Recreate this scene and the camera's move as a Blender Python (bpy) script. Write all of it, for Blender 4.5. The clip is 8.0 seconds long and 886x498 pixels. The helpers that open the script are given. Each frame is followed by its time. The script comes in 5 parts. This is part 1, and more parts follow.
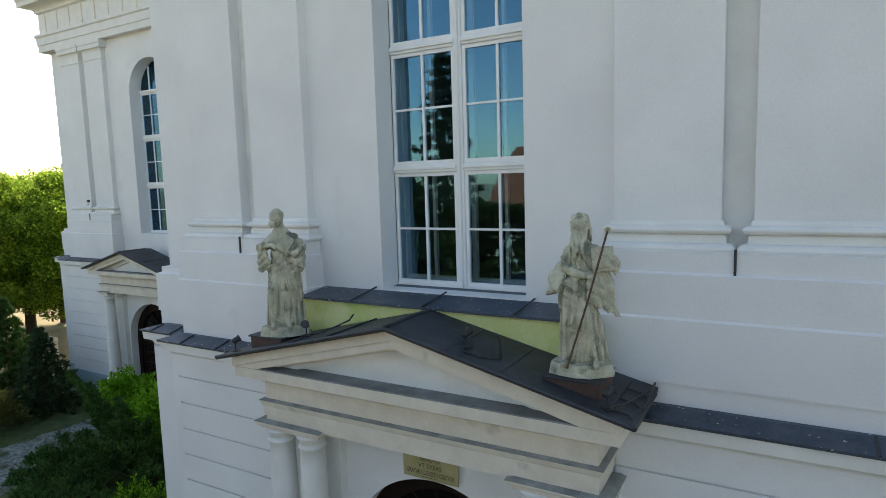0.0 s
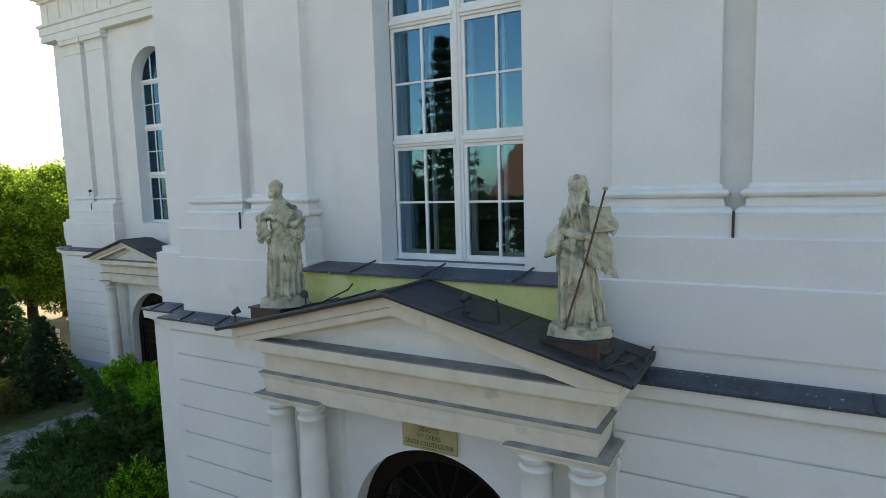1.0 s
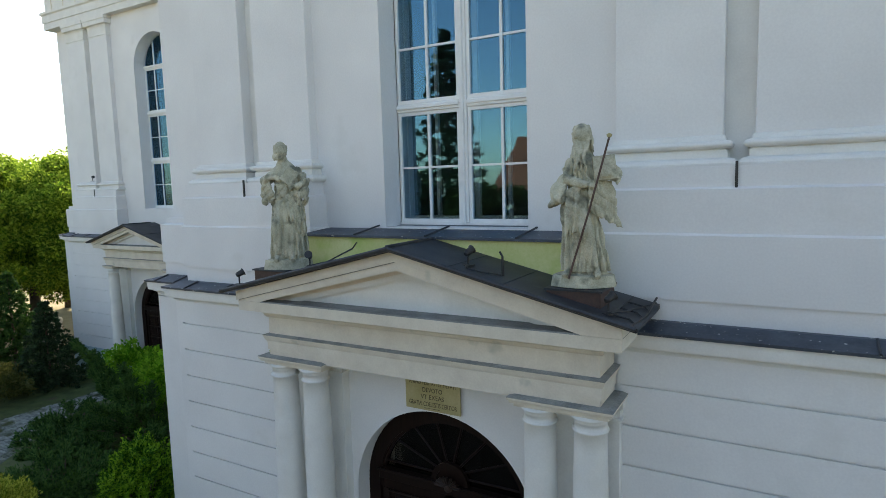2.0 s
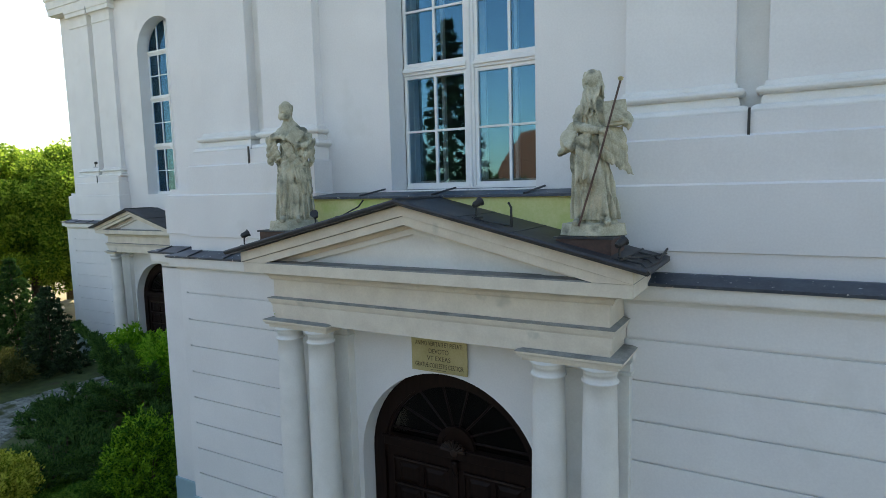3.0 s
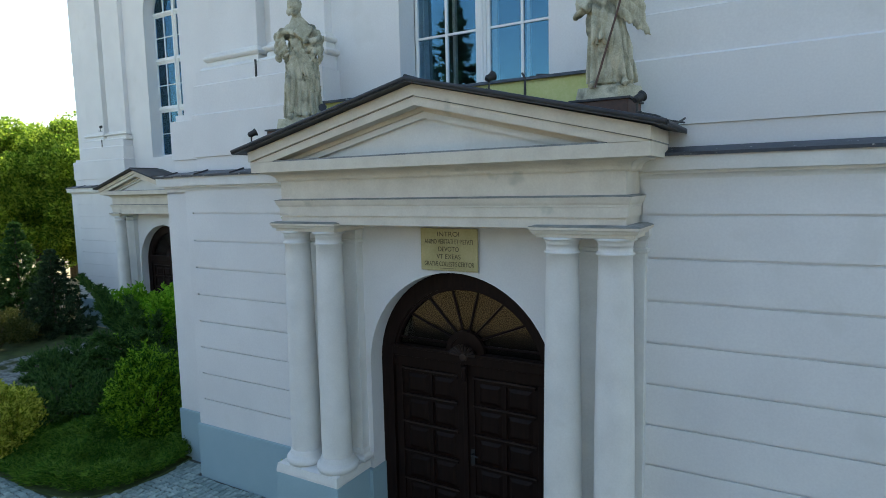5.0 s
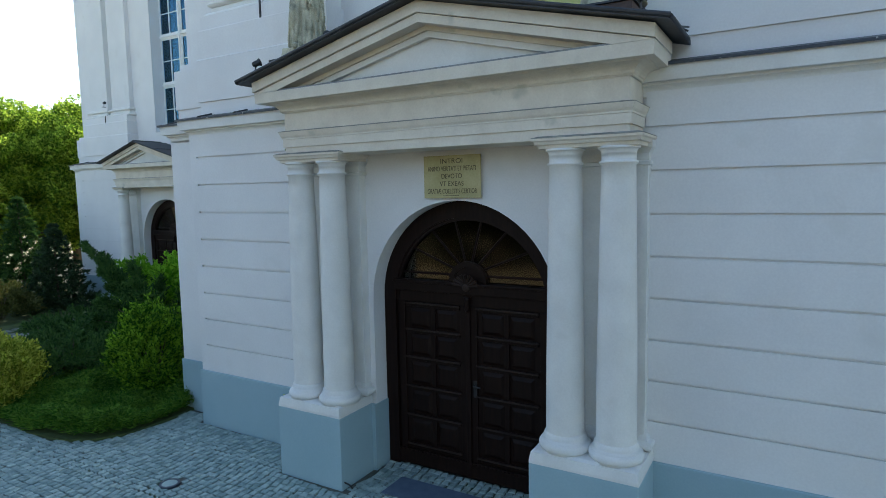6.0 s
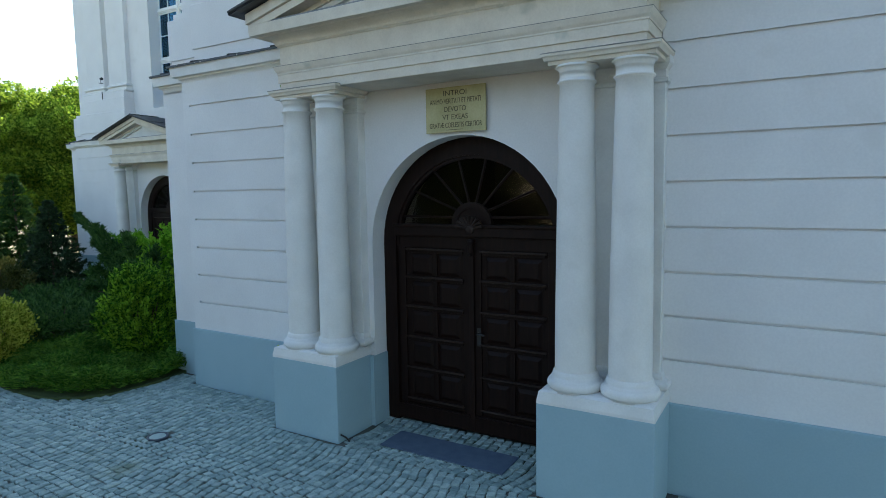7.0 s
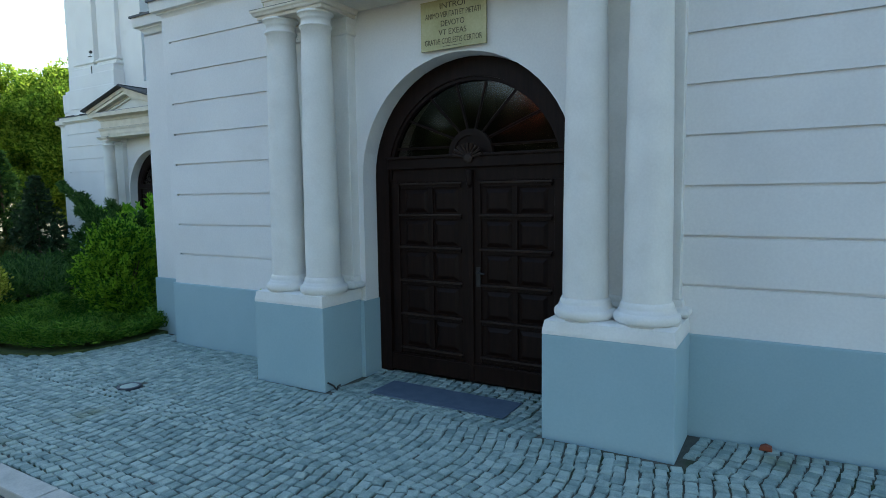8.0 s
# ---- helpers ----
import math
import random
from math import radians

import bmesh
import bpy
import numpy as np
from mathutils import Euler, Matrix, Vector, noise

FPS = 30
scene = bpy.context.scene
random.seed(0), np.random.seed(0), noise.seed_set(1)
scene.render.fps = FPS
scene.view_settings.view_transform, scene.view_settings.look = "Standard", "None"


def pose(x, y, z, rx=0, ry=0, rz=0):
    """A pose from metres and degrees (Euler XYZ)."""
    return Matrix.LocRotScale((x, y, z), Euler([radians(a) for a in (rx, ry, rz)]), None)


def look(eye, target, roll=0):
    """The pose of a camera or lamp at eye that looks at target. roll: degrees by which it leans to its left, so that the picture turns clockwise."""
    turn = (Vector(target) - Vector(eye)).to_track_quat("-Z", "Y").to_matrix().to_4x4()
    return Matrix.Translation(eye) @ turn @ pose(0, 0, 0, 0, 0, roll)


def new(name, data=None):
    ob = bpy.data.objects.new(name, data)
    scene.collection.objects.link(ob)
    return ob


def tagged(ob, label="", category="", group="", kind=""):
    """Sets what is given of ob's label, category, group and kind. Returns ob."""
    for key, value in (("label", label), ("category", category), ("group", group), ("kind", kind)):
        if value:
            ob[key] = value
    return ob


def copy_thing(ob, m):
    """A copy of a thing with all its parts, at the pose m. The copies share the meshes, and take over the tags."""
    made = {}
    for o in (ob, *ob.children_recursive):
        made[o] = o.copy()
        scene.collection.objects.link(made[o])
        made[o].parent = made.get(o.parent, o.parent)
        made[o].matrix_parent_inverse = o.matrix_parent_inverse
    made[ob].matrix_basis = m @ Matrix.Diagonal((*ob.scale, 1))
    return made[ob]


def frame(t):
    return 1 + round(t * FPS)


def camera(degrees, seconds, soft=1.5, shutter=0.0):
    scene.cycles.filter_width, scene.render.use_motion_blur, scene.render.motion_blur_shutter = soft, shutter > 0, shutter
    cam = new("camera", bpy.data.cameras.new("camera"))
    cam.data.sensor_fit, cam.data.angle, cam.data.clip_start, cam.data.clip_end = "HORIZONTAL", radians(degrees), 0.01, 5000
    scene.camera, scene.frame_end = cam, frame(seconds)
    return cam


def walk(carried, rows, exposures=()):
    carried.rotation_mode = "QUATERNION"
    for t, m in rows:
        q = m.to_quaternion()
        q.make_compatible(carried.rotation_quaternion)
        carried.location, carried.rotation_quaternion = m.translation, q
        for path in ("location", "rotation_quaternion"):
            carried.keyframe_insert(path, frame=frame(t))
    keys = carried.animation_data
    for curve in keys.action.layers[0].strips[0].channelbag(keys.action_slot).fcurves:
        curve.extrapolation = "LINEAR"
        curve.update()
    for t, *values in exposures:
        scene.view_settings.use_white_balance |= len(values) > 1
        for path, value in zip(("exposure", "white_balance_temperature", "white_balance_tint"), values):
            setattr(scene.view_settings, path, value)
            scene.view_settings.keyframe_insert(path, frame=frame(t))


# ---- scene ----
cam = camera(73.0, 8.0, soft=0.55)
PATH = [
    (0, (3.644, -6.34, 7.304), (2.66, -4.612, 7.084), -1.7),
    (0.5, (3.666, -6.343, 7.166), (2.681, -4.617, 6.948), -1.7),
    (1, (3.691, -6.371, 6.944), (2.702, -4.647, 6.725), -1.7),
    (1.5, (3.703, -6.419, 6.713), (2.712, -4.696, 6.493), -1.7),
    (3, (3.615, -6.495, 5.959), (2.619, -4.774, 5.746), -1.5),
    (3.5, (3.568, -6.468, 5.701), (2.57, -4.748, 5.489), -1.5),
    (4, (3.524, -6.466, 5.415), (2.523, -4.747, 5.206), -1.5),
    (4.5, (3.509, -6.498, 5.095), (2.507, -4.78, 4.886), -1.4),
    (6, (3.537, -6.667, 3.773), (2.527, -4.951, 3.577), -1.1),
    (6.5, (3.512, -6.674, 3.397), (2.5, -4.959, 3.203), -1.0),
    (7, (3.362, -6.418, 3.009), (2.348, -4.705, 2.816), -0.9),
    (7.5, (3.19, -6.137, 2.601), (2.178, -4.422, 2.414), -0.8),
    (8, (3.125, -5.961, 2.169), (2.111, -4.247, 1.983), -0.8),
]
walk(cam, [(t, look(eye, target, roll)) for t, eye, target, roll in PATH],
     exposures=[(0.0, 1.13, 7900, 10), (3.5, 1.32, 7550, 9), (4.5, 1.34, 7350, 8), (6.5, 1.30, 6780, 5), (8.0, 1.47, 6780, 2)])


# ---- world and sun ----
SUN_AZ, SUN_EL = radians(-38.0), radians(36.0)
world = bpy.data.worlds.new("world")
scene.world = world
world.use_nodes = True
wn = world.node_tree.nodes
sky = wn.new("ShaderNodeTexSky")
sky.sky_type = "NISHITA"
sky.sun_disc = False
sky.sun_elevation = SUN_EL
sky.sun_rotation = SUN_AZ
sky.air_density, sky.dust_density, sky.ozone_density = 1.0, 0.5, 1.5
wn["Background"].inputs["Strength"].default_value = 0.15
world.node_tree.links.new(sky.outputs[0], wn["Background"].inputs["Color"])
sun = new("sun", bpy.data.lights.new("sun", "SUN"))
sun.data.energy, sun.data.angle, sun.data.color = 4.0, radians(0.5), (1.0, 0.93, 0.80)
SUN_DIR = Vector((math.sin(SUN_AZ) * math.cos(SUN_EL), math.cos(SUN_AZ) * math.cos(SUN_EL), math.sin(SUN_EL)))
sun.matrix_world = look(SUN_DIR * 60, (0, 0, 0))


# ---- materials ----
def material(name, low, high, rough=0.8, scale=6.0, fine=60.0, bump=0.15, depth=0.01, metal=0.0, per_piece=0.0, spec=0.5,
             stain=None, stain_scale=1.2, stain_at=0.6, detail=5.0, through_light=None, stretch=(1, 1, 1), fleck=None, fleck_at=0.7):
    """Two scales of variation between the colours low and high, a relief, an optional stain of another colour."""
    m = bpy.data.materials.new(name)
    m.use_nodes = True
    n, l = m.node_tree.nodes, m.node_tree.links
    b = n["Principled BSDF"]
    b.inputs["Roughness"].default_value = rough
    b.inputs["Metallic"].default_value = metal
    b.inputs["Specular IOR Level"].default_value = spec
    co = n.new("ShaderNodeNewGeometry")
    mp = n.new("ShaderNodeMapping")
    mp.inputs["Scale"].default_value = stretch
    l.new(co.outputs["Position"], mp.inputs["Vector"])
    big = n.new("ShaderNodeTexNoise")
    big.inputs["Scale"].default_value, big.inputs["Detail"].default_value = scale, detail
    small = n.new("ShaderNodeTexNoise")
    small.inputs["Scale"].default_value, small.inputs["Detail"].default_value = fine, 4.0
    for t in (big, small):
        l.new(mp.outputs[0], t.inputs["Vector"])
    mix = n.new("ShaderNodeMath")
    mix.operation = "MULTIPLY_ADD"
    mix.inputs[1].default_value = 0.35
    l.new(small.outputs["Fac"], mix.inputs[0])
    scaled = n.new("ShaderNodeMath")
    scaled.operation = "MULTIPLY"
    scaled.inputs[1].default_value = 0.65
    l.new(big.outputs["Fac"], scaled.inputs[0])
    l.new(scaled.outputs[0], mix.inputs[2])
    last = mix.outputs[0]
    if per_piece:
        info = n.new("ShaderNodeObjectInfo")
        geo = n.new("ShaderNodeNewGeometry")
        add = n.new("ShaderNodeMath")
        add.operation = "ADD"
        l.new(info.outputs["Random"], add.inputs[0])
        l.new(geo.outputs["Random Per Island"], add.inputs[1])
        fract = n.new("ShaderNodeMath")
        fract.operation = "FRACT"
        l.new(add.outputs[0], fract.inputs[0])
        off = n.new("ShaderNodeMath")
        off.operation = "MULTIPLY_ADD"
        off.inputs[1].default_value, off.inputs[2].default_value = per_piece, -per_piece / 2
        l.new(fract.outputs[0], off.inputs[0])
        tot = n.new("ShaderNodeMath")
        tot.operation = "ADD"
        l.new(last, tot.inputs[0])
        l.new(off.outputs[0], tot.inputs[1])
        last = tot.outputs[0]
    ramp = n.new("ShaderNodeValToRGB")
    ramp.color_ramp.elements[0].position, ramp.color_ramp.elements[1].position = 0.34, 0.66
    ramp.color_ramp.elements[0].color, ramp.color_ramp.elements[1].color = (*low, 1), (*high, 1)
    l.new(last, ramp.inputs[0])
    colour = ramp.outputs[0]
    for tint, size, at, width in ((stain, stain_scale, stain_at, 0.14), (fleck, fine * 0.7, fleck_at, 0.04)):
        if tint is None:
            continue
        st = n.new("ShaderNodeTexNoise")
        st.inputs["Scale"].default_value, st.inputs["Detail"].default_value = size, 8.0
        l.new(co.outputs["Position"], st.inputs["Vector"])
        sr = n.new("ShaderNodeMapRange")
        sr.inputs["From Min"].default_value, sr.inputs["From Max"].default_value = at, at + width
        l.new(st.outputs["Fac"], sr.inputs["Value"])
        mx = n.new("ShaderNodeMix")
        mx.data_type = "RGBA"
        l.new(sr.outputs[0], mx.inputs["Factor"])
        l.new(colour, mx.inputs["A"])
        mx.inputs["B"].default_value = (*tint, 1)
        colour = mx.outputs["Result"]
    l.new(colour, b.inputs["Base Color"])
    if bump:
        bp = n.new("ShaderNodeBump")
        bp.inputs["Strength"].default_value, bp.inputs["Distance"].default_value = bump, depth
        l.new(mix.outputs[0], bp.inputs["Height"])
        l.new(bp.outputs[0], b.inputs["Normal"])
    if through_light:
        tr = n.new("ShaderNodeBsdfTranslucent")
        l.new(colour, tr.inputs["Color"])
        ms = n.new("ShaderNodeMixShader")
        ms.inputs[0].default_value = through_light
        l.new(b.outputs[0], ms.inputs[1])
        l.new(tr.outputs[0], ms.inputs[2])
        l.new(ms.outputs[0], n["Material Output"].inputs["Surface"])
    return m


def glass_material(name, tint=(0.9, 0.93, 0.93), gloss=0.35, rough=0.02, sheen=(0.62, 0.86, 1.0), ior=1.6):
    m = bpy.data.materials.new(name)
    m.use_nodes = True
    n, l = m.node_tree.nodes, m.node_tree.links
    n.remove(n["Principled BSDF"])
    tr = n.new("ShaderNodeBsdfTransparent")
    tr.inputs[0].default_value = (*tint, 1)
    gl = n.new("ShaderNodeBsdfGlossy")
    gl.inputs["Roughness"].default_value = rough
    gl.inputs["Color"].default_value = (*sheen, 1)
    wave = n.new("ShaderNodeTexNoise")
    wave.inputs["Scale"].default_value = 2.2
    geo = n.new("ShaderNodeNewGeometry")
    l.new(geo.outputs["Position"], wave.inputs["Vector"])
    bp = n.new("ShaderNodeBump")
    bp.inputs["Strength"].default_value, bp.inputs["Distance"].default_value = 0.06, 0.02
    l.new(wave.outputs["Fac"], bp.inputs["Height"])
    l.new(bp.outputs[0], gl.inputs["Normal"])
    fr = n.new("ShaderNodeFresnel")
    fr.inputs["IOR"].default_value = ior
    add = n.new("ShaderNodeMath")
    add.operation = "ADD"
    add.use_clamp = True
    add.inputs[1].default_value = gloss
    l.new(fr.outputs[0], add.inputs[0])
    ms = n.new("ShaderNodeMixShader")
    l.new(add.outputs[0], ms.inputs[0])
    l.new(tr.outputs[0], ms.inputs[1])
    l.new(gl.outputs[0], ms.inputs[2])
    l.new(ms.outputs[0], n["Material Output"].inputs["Surface"])
    return m


M_WALL = material("white_plaster", (0.68, 0.67, 0.665), (0.775, 0.765, 0.755), 0.85, 0.9, 45, 0.08, 0.005, stain=(0.665, 0.655, 0.635), stain_scale=1.4, stain_at=0.64)
M_TRIM = material("white_trim_plaster", (0.66, 0.65, 0.62), (0.76, 0.75, 0.72), 0.8, 3.0, 50, 0.14, 0.006, stain=(0.64, 0.63, 0.59), stain_scale=2.5, stain_at=0.68)
M_STONE = material("painted_stone", (0.60, 0.54, 0.455), (0.72, 0.66, 0.56), 0.8, 4.0, 50, 0.2, 0.006, stain=(0.46, 0.45, 0.38), stain_scale=3.5, stain_at=0.64)
M_PLINTH = material("blue_grey_plinth_paint", (0.27, 0.40, 0.45), (0.31, 0.44, 0.49), 0.75, 1.6, 50, 0.10, 0.005, stain=(0.36, 0.47, 0.50), stain_at=0.68)
M_YELLOW = material("pale_yellow_paint", (0.58, 0.60, 0.22), (0.72, 0.70, 0.34), 0.85, 2.2, 40, 0.15, 0.006, stain=(0.45, 0.56, 0.14), stain_scale=1.6, stain_at=0.5)
M_SHEET = material("dark_sheet_metal", (0.024, 0.026, 0.032), (0.058, 0.062, 0.07), 0.52, 3.0, 30, 0.2, 0.004, metal=0.3, stain=(0.10, 0.105, 0.11), stain_scale=4.0, stain_at=0.64)
M_FLASH = material("weathered_flashing", (0.032, 0.045, 0.066), (0.075, 0.095, 0.122), 0.5, 4.0, 30, 0.2, 0.004, metal=0.2, fleck=(0.45, 0.46, 0.46), fleck_at=0.66)
M_DIRT = material("grey_weathered_top", (0.16, 0.165, 0.16), (0.36, 0.36, 0.33), 0.9, 5.0, 60, 0.3, 0.006)
M_COVER = material("grey_sheet_cover", (0.13, 0.14, 0.15), (0.30, 0.31, 0.31), 0.6, 4.0, 40, 0.2, 0.004, metal=0.2)
M_RUST = material("rust_brown_sheet", (0.05, 0.028, 0.022), (0.105, 0.055, 0.04), 0.6, 6.0, 40, 0.2, 0.004)
M_STATUE = material("weathered_sandstone", (0.30, 0.29, 0.215), (0.60, 0.57, 0.44), 0.92, 7.0, 70, 0.2, 0.005, stain=(0.15, 0.155, 0.12), stain_scale=6.0, stain_at=0.55, spec=0.2)
M_DOOR = material("dark_brown_wood", (0.007, 0.003, 0.0022), (0.016, 0.007, 0.005), 0.5, 5.0, 60, 0.25, 0.004, stretch=(6, 6, 0.6), spec=0.15)
# a paler brown than the leaves, for rail mouldings and shell
M_DOOR_PALE = material("paler_door_wood", (0.014, 0.007, 0.005), (0.038, 0.022, 0.016), 0.5, 6.0, 60, 0.25, 0.003, spec=0.25)
M_IRON = material("black_iron", (0.010, 0.010, 0.011), (0.03, 0.03, 0.03), 0.5, 8.0, 60, 0.2, 0.003)
M_WINDOW = material("white_window_paint", (0.74, 0.74, 0.73), (0.82, 0.82, 0.81), 0.45, 5.0, 60, 0.08, 0.003)
M_CURTAIN = material("cream_curtain", (0.55, 0.52, 0.46), (0.70, 0.67, 0.60), 0.9, 5.0, 40, 0.2, 0.01)
# dark colour put in for the unlit room behind the glass
M_INSIDE = material("dark_room_backing", (0.10, 0.09, 0.08), (0.14, 0.13, 0.11), 0.9, 2.0, 30, 0.1, 0.01)
M_BRASS = material("brass_plate", (0.36, 0.325, 0.16), (0.48, 0.44, 0.25), 0.45, 3.0, 40, 0.1, 0.002, metal=0.35)
M_LETTER = material("dark_lettering", (0.06, 0.05, 0.02), (0.10, 0.08, 0.04), 0.6, 5.0, 40, 0)
M_SETT = material("granite_sett", (0.19, 0.265, 0.25), (0.37, 0.455, 0.42), 0.75, 9.0, 90, 0.35, 0.006, per_piece=0.26, spec=0.15, stain=(0.14, 0.17, 0.10), stain_scale=0.9, stain_at=0.62)
# path setts in a darker colour, with the shade on the path put in
M_PATH = material("shaded_path_sett", (0.13, 0.15, 0.14), (0.28, 0.31, 0.285), 0.8, 9.0, 90, 0.35, 0.006, per_piece=0.3, spec=0.12, stain=(0.06, 0.075, 0.03), stain_scale=1.4, stain_at=0.5)
M_JOINT = material("joint_sand", (0.06, 0.065, 0.055), (0.12, 0.12, 0.10), 0.95, 7.0, 70, 0.5, 0.01, stain=(0.03, 0.05, 0.015), stain_scale=1.5, stain_at=0.5)
M_KERB = material("pale_kerb_stone", (0.36, 0.36, 0.33), (0.50, 0.50, 0.46), 0.8, 5.0, 60, 0.3, 0.006)
M_MAT = material("blue_grey_rubber", (0.065, 0.10, 0.15), (0.10, 0.14, 0.19), 0.7, 8.0, 90, 0.3, 0.004)
M_GRASS = material("grass_soil", (0.03, 0.05, 0.012), (0.075, 0.11, 0.028), 0.95, 3.0, 40, 0.5, 0.03, stain=(0.07, 0.055, 0.03), stain_scale=1.0, stain_at=0.62)
M_EARTH = material("dry_sandy_ground", (0.27, 0.22, 0.13), (0.42, 0.36, 0.23), 0.95, 0.6, 30, 0.4, 0.02, stain=(0.14, 0.15, 0.06), stain_scale=0.25, stain_at=0.55)
M_BARK = material("bark", (0.06, 0.045, 0.03), (0.13, 0.10, 0.07), 0.9, 9.0, 50, 0.6, 0.02)
M_ROOFTILE = material("red_roof_tile", (0.20, 0.045, 0.022), (0.32, 0.085, 0.035), 0.7, 6.0, 40, 0.3, 0.01, per_piece=0.2)
M_CREAM = material("cream_render", (0.55, 0.50, 0.38), (0.66, 0.61, 0.48), 0.85, 2.0, 40, 0.1, 0.006)
# the blue of the mirrored sky is put into the gloss colour
M_GLASS = glass_material("window_glass", (0.75, 0.78, 0.76), 0.075, 0.02, (0.30, 0.70, 1.0))
M_DOORGLASS = glass_material("fanlight_glass", (0.55, 0.52, 0.45), 0.02, 0.08, (0.70, 0.66, 0.62), 1.35)


def leaf_material(name, low, high, glow=0.35):
    return material(name, low, high, 0.55, 1.1, 12, 0, per_piece=0.6, through_light=glow, spec=0.12)


L_BOX = leaf_material("box_leaf", (0.025, 0.10, 0.008), (0.22, 0.42, 0.03))
L_GOLD = leaf_material("golden_leaf", (0.17, 0.24, 0.02), (0.56, 0.58, 0.10))
L_JUNI = leaf_material("juniper_needle", (0.02, 0.065, 0.015), (0.075, 0.155, 0.037), 0.22)
L_MATJ = leaf_material("creeping_juniper_needle", (0.03, 0.11, 0.010), (0.14, 0.27, 0.035), 0.3)
L_BRIGHT = leaf_material("bright_leaf", (0.09, 0.27, 0.012), (0.27, 0.52, 0.045), 0.5)
L_TREE = leaf_material("tree_leaf", (0.09, 0.19, 0.02), (0.38, 0.52, 0.07), 0.65)
# darker copy of the tree leaf, shade put into the colour of mirrored trees
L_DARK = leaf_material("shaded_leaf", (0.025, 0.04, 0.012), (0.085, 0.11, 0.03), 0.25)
L_OLIVE = leaf_material("olive_leaf", (0.05, 0.065, 0.015), (0.12, 0.13, 0.04), 0.25)
L_SPRUCE = leaf_material("spruce_needle", (0.018, 0.042, 0.02), (0.055, 0.10, 0.045), 0.12)


# ---- mesh tools ----
def thing(name, at=(0, 0, 0), label="", category="", group="", kind="", rz=0.0):
    ob = new(name)
    ob.empty_display_size = 0.2
    ob.matrix_basis = pose(*at, 0, 0, rz)
    return tagged(ob, label, category, group, kind)


def finish(bm, name, mat, smooth=False, weld=False):
    if weld:
        bmesh.ops.remove_doubles(bm, verts=bm.verts, dist=1e-5)
    bmesh.ops.recalc_face_normals(bm, faces=bm.faces)
    me = bpy.data.meshes.new(name)
    bm.to_mesh(me)
    bm.free()
    me.materials.append(mat)
    if smooth:
        for p in me.polygons:
            p.use_smooth = True
    return me


def part(name, bm, mat, parent, label="", smooth=False, bevel=0.0, segments=2):
    ob = new(name, finish(bm, name, mat, smooth))
    ob.parent = parent
    if bevel:
        mod = ob.modifiers.new("edge", "BEVEL")
        mod.width, mod.segments, mod.limit_method, mod.angle_limit = bevel, segments, "ANGLE", radians(30)
    return tagged(ob, label)


def box(x0, x1, y0, y1, z0, z1, bm=None):
    bm = bm or bmesh.new()
    v = [bm.verts.new(c) for c in ((x0, y0, z0), (x1, y0, z0), (x1, y1, z0), (x0, y1, z0), (x0, y0, z1), (x1, y0, z1), (x1, y1, z1), (x0, y1, z1))]
    for f in ((0, 3, 2, 1), (4, 5, 6, 7), (0, 1, 5, 4), (1, 2, 6, 5), (2, 3, 7, 6), (3, 0, 4, 7)):
        bm.faces.new([v[i] for i in f])
    return bm


def moulded(x0, x1, y_front, y_back, profile, bm=None):
    """A solid whose front and two ends follow a profile of (projection, height) points, mitred at the corners."""
    bm = bm or bmesh.new()
    rings = []
    for p, z in profile:
        rings.append([bm.verts.new(c) for c in ((x0 - p, y_back, z), (x0 - p, y_front - p, z), (x1 + p, y_front - p, z), (x1 + p, y_back, z))])
    for a, b in zip(rings, rings[1:]):
        for i in range(4):
            j = (i + 1) % 4
            bm.faces.new((a[i], a[j], b[j], b[i]))
    bm.faces.new(rings[0][::-1])
    bm.faces.new(rings[-1])
    return bm


def bulge(z0, z1, p0, swell, steps=6):
    """Points of a half-round moulding between two heights."""
    return [(p0 + swell * math.sin(math.pi * k / steps), z0 + (z1 - z0) * (0.5 - 0.5 * math.cos(math.pi * k / steps))) for k in range(steps + 1)]


def hollow(z0, z1, p0, p1, steps=5):
    """Points of a concave quarter-round from (p0, z0) to (p1, z1)."""
    return [(p0 + (p1 - p0) * (1 - math.cos(math.pi / 2 * k / steps)), z0 + (z1 - z0) * math.sin(math.pi / 2 * k / steps)) for k in range(steps + 1)]


def lathe(cx, cy, profile, n=32, bm=None, squash=1.0):
    bm = bm or bmesh.new()
    rings = []
    for r, z in profile:
        rings.append([bm.verts.new((cx + r * math.cos(2 * math.pi * k / n), cy + squash * r * math.sin(2 * math.pi * k / n), z)) for k in range(n)])
    for a, b in zip(rings, rings[1:]):
        for i in range(n):
            j = (i + 1) % n
            bm.faces.new((a[i], a[j], b[j], b[i]))
    bm.faces.new(rings[0][::-1])
    bm.faces.new(rings[-1])
    return bm


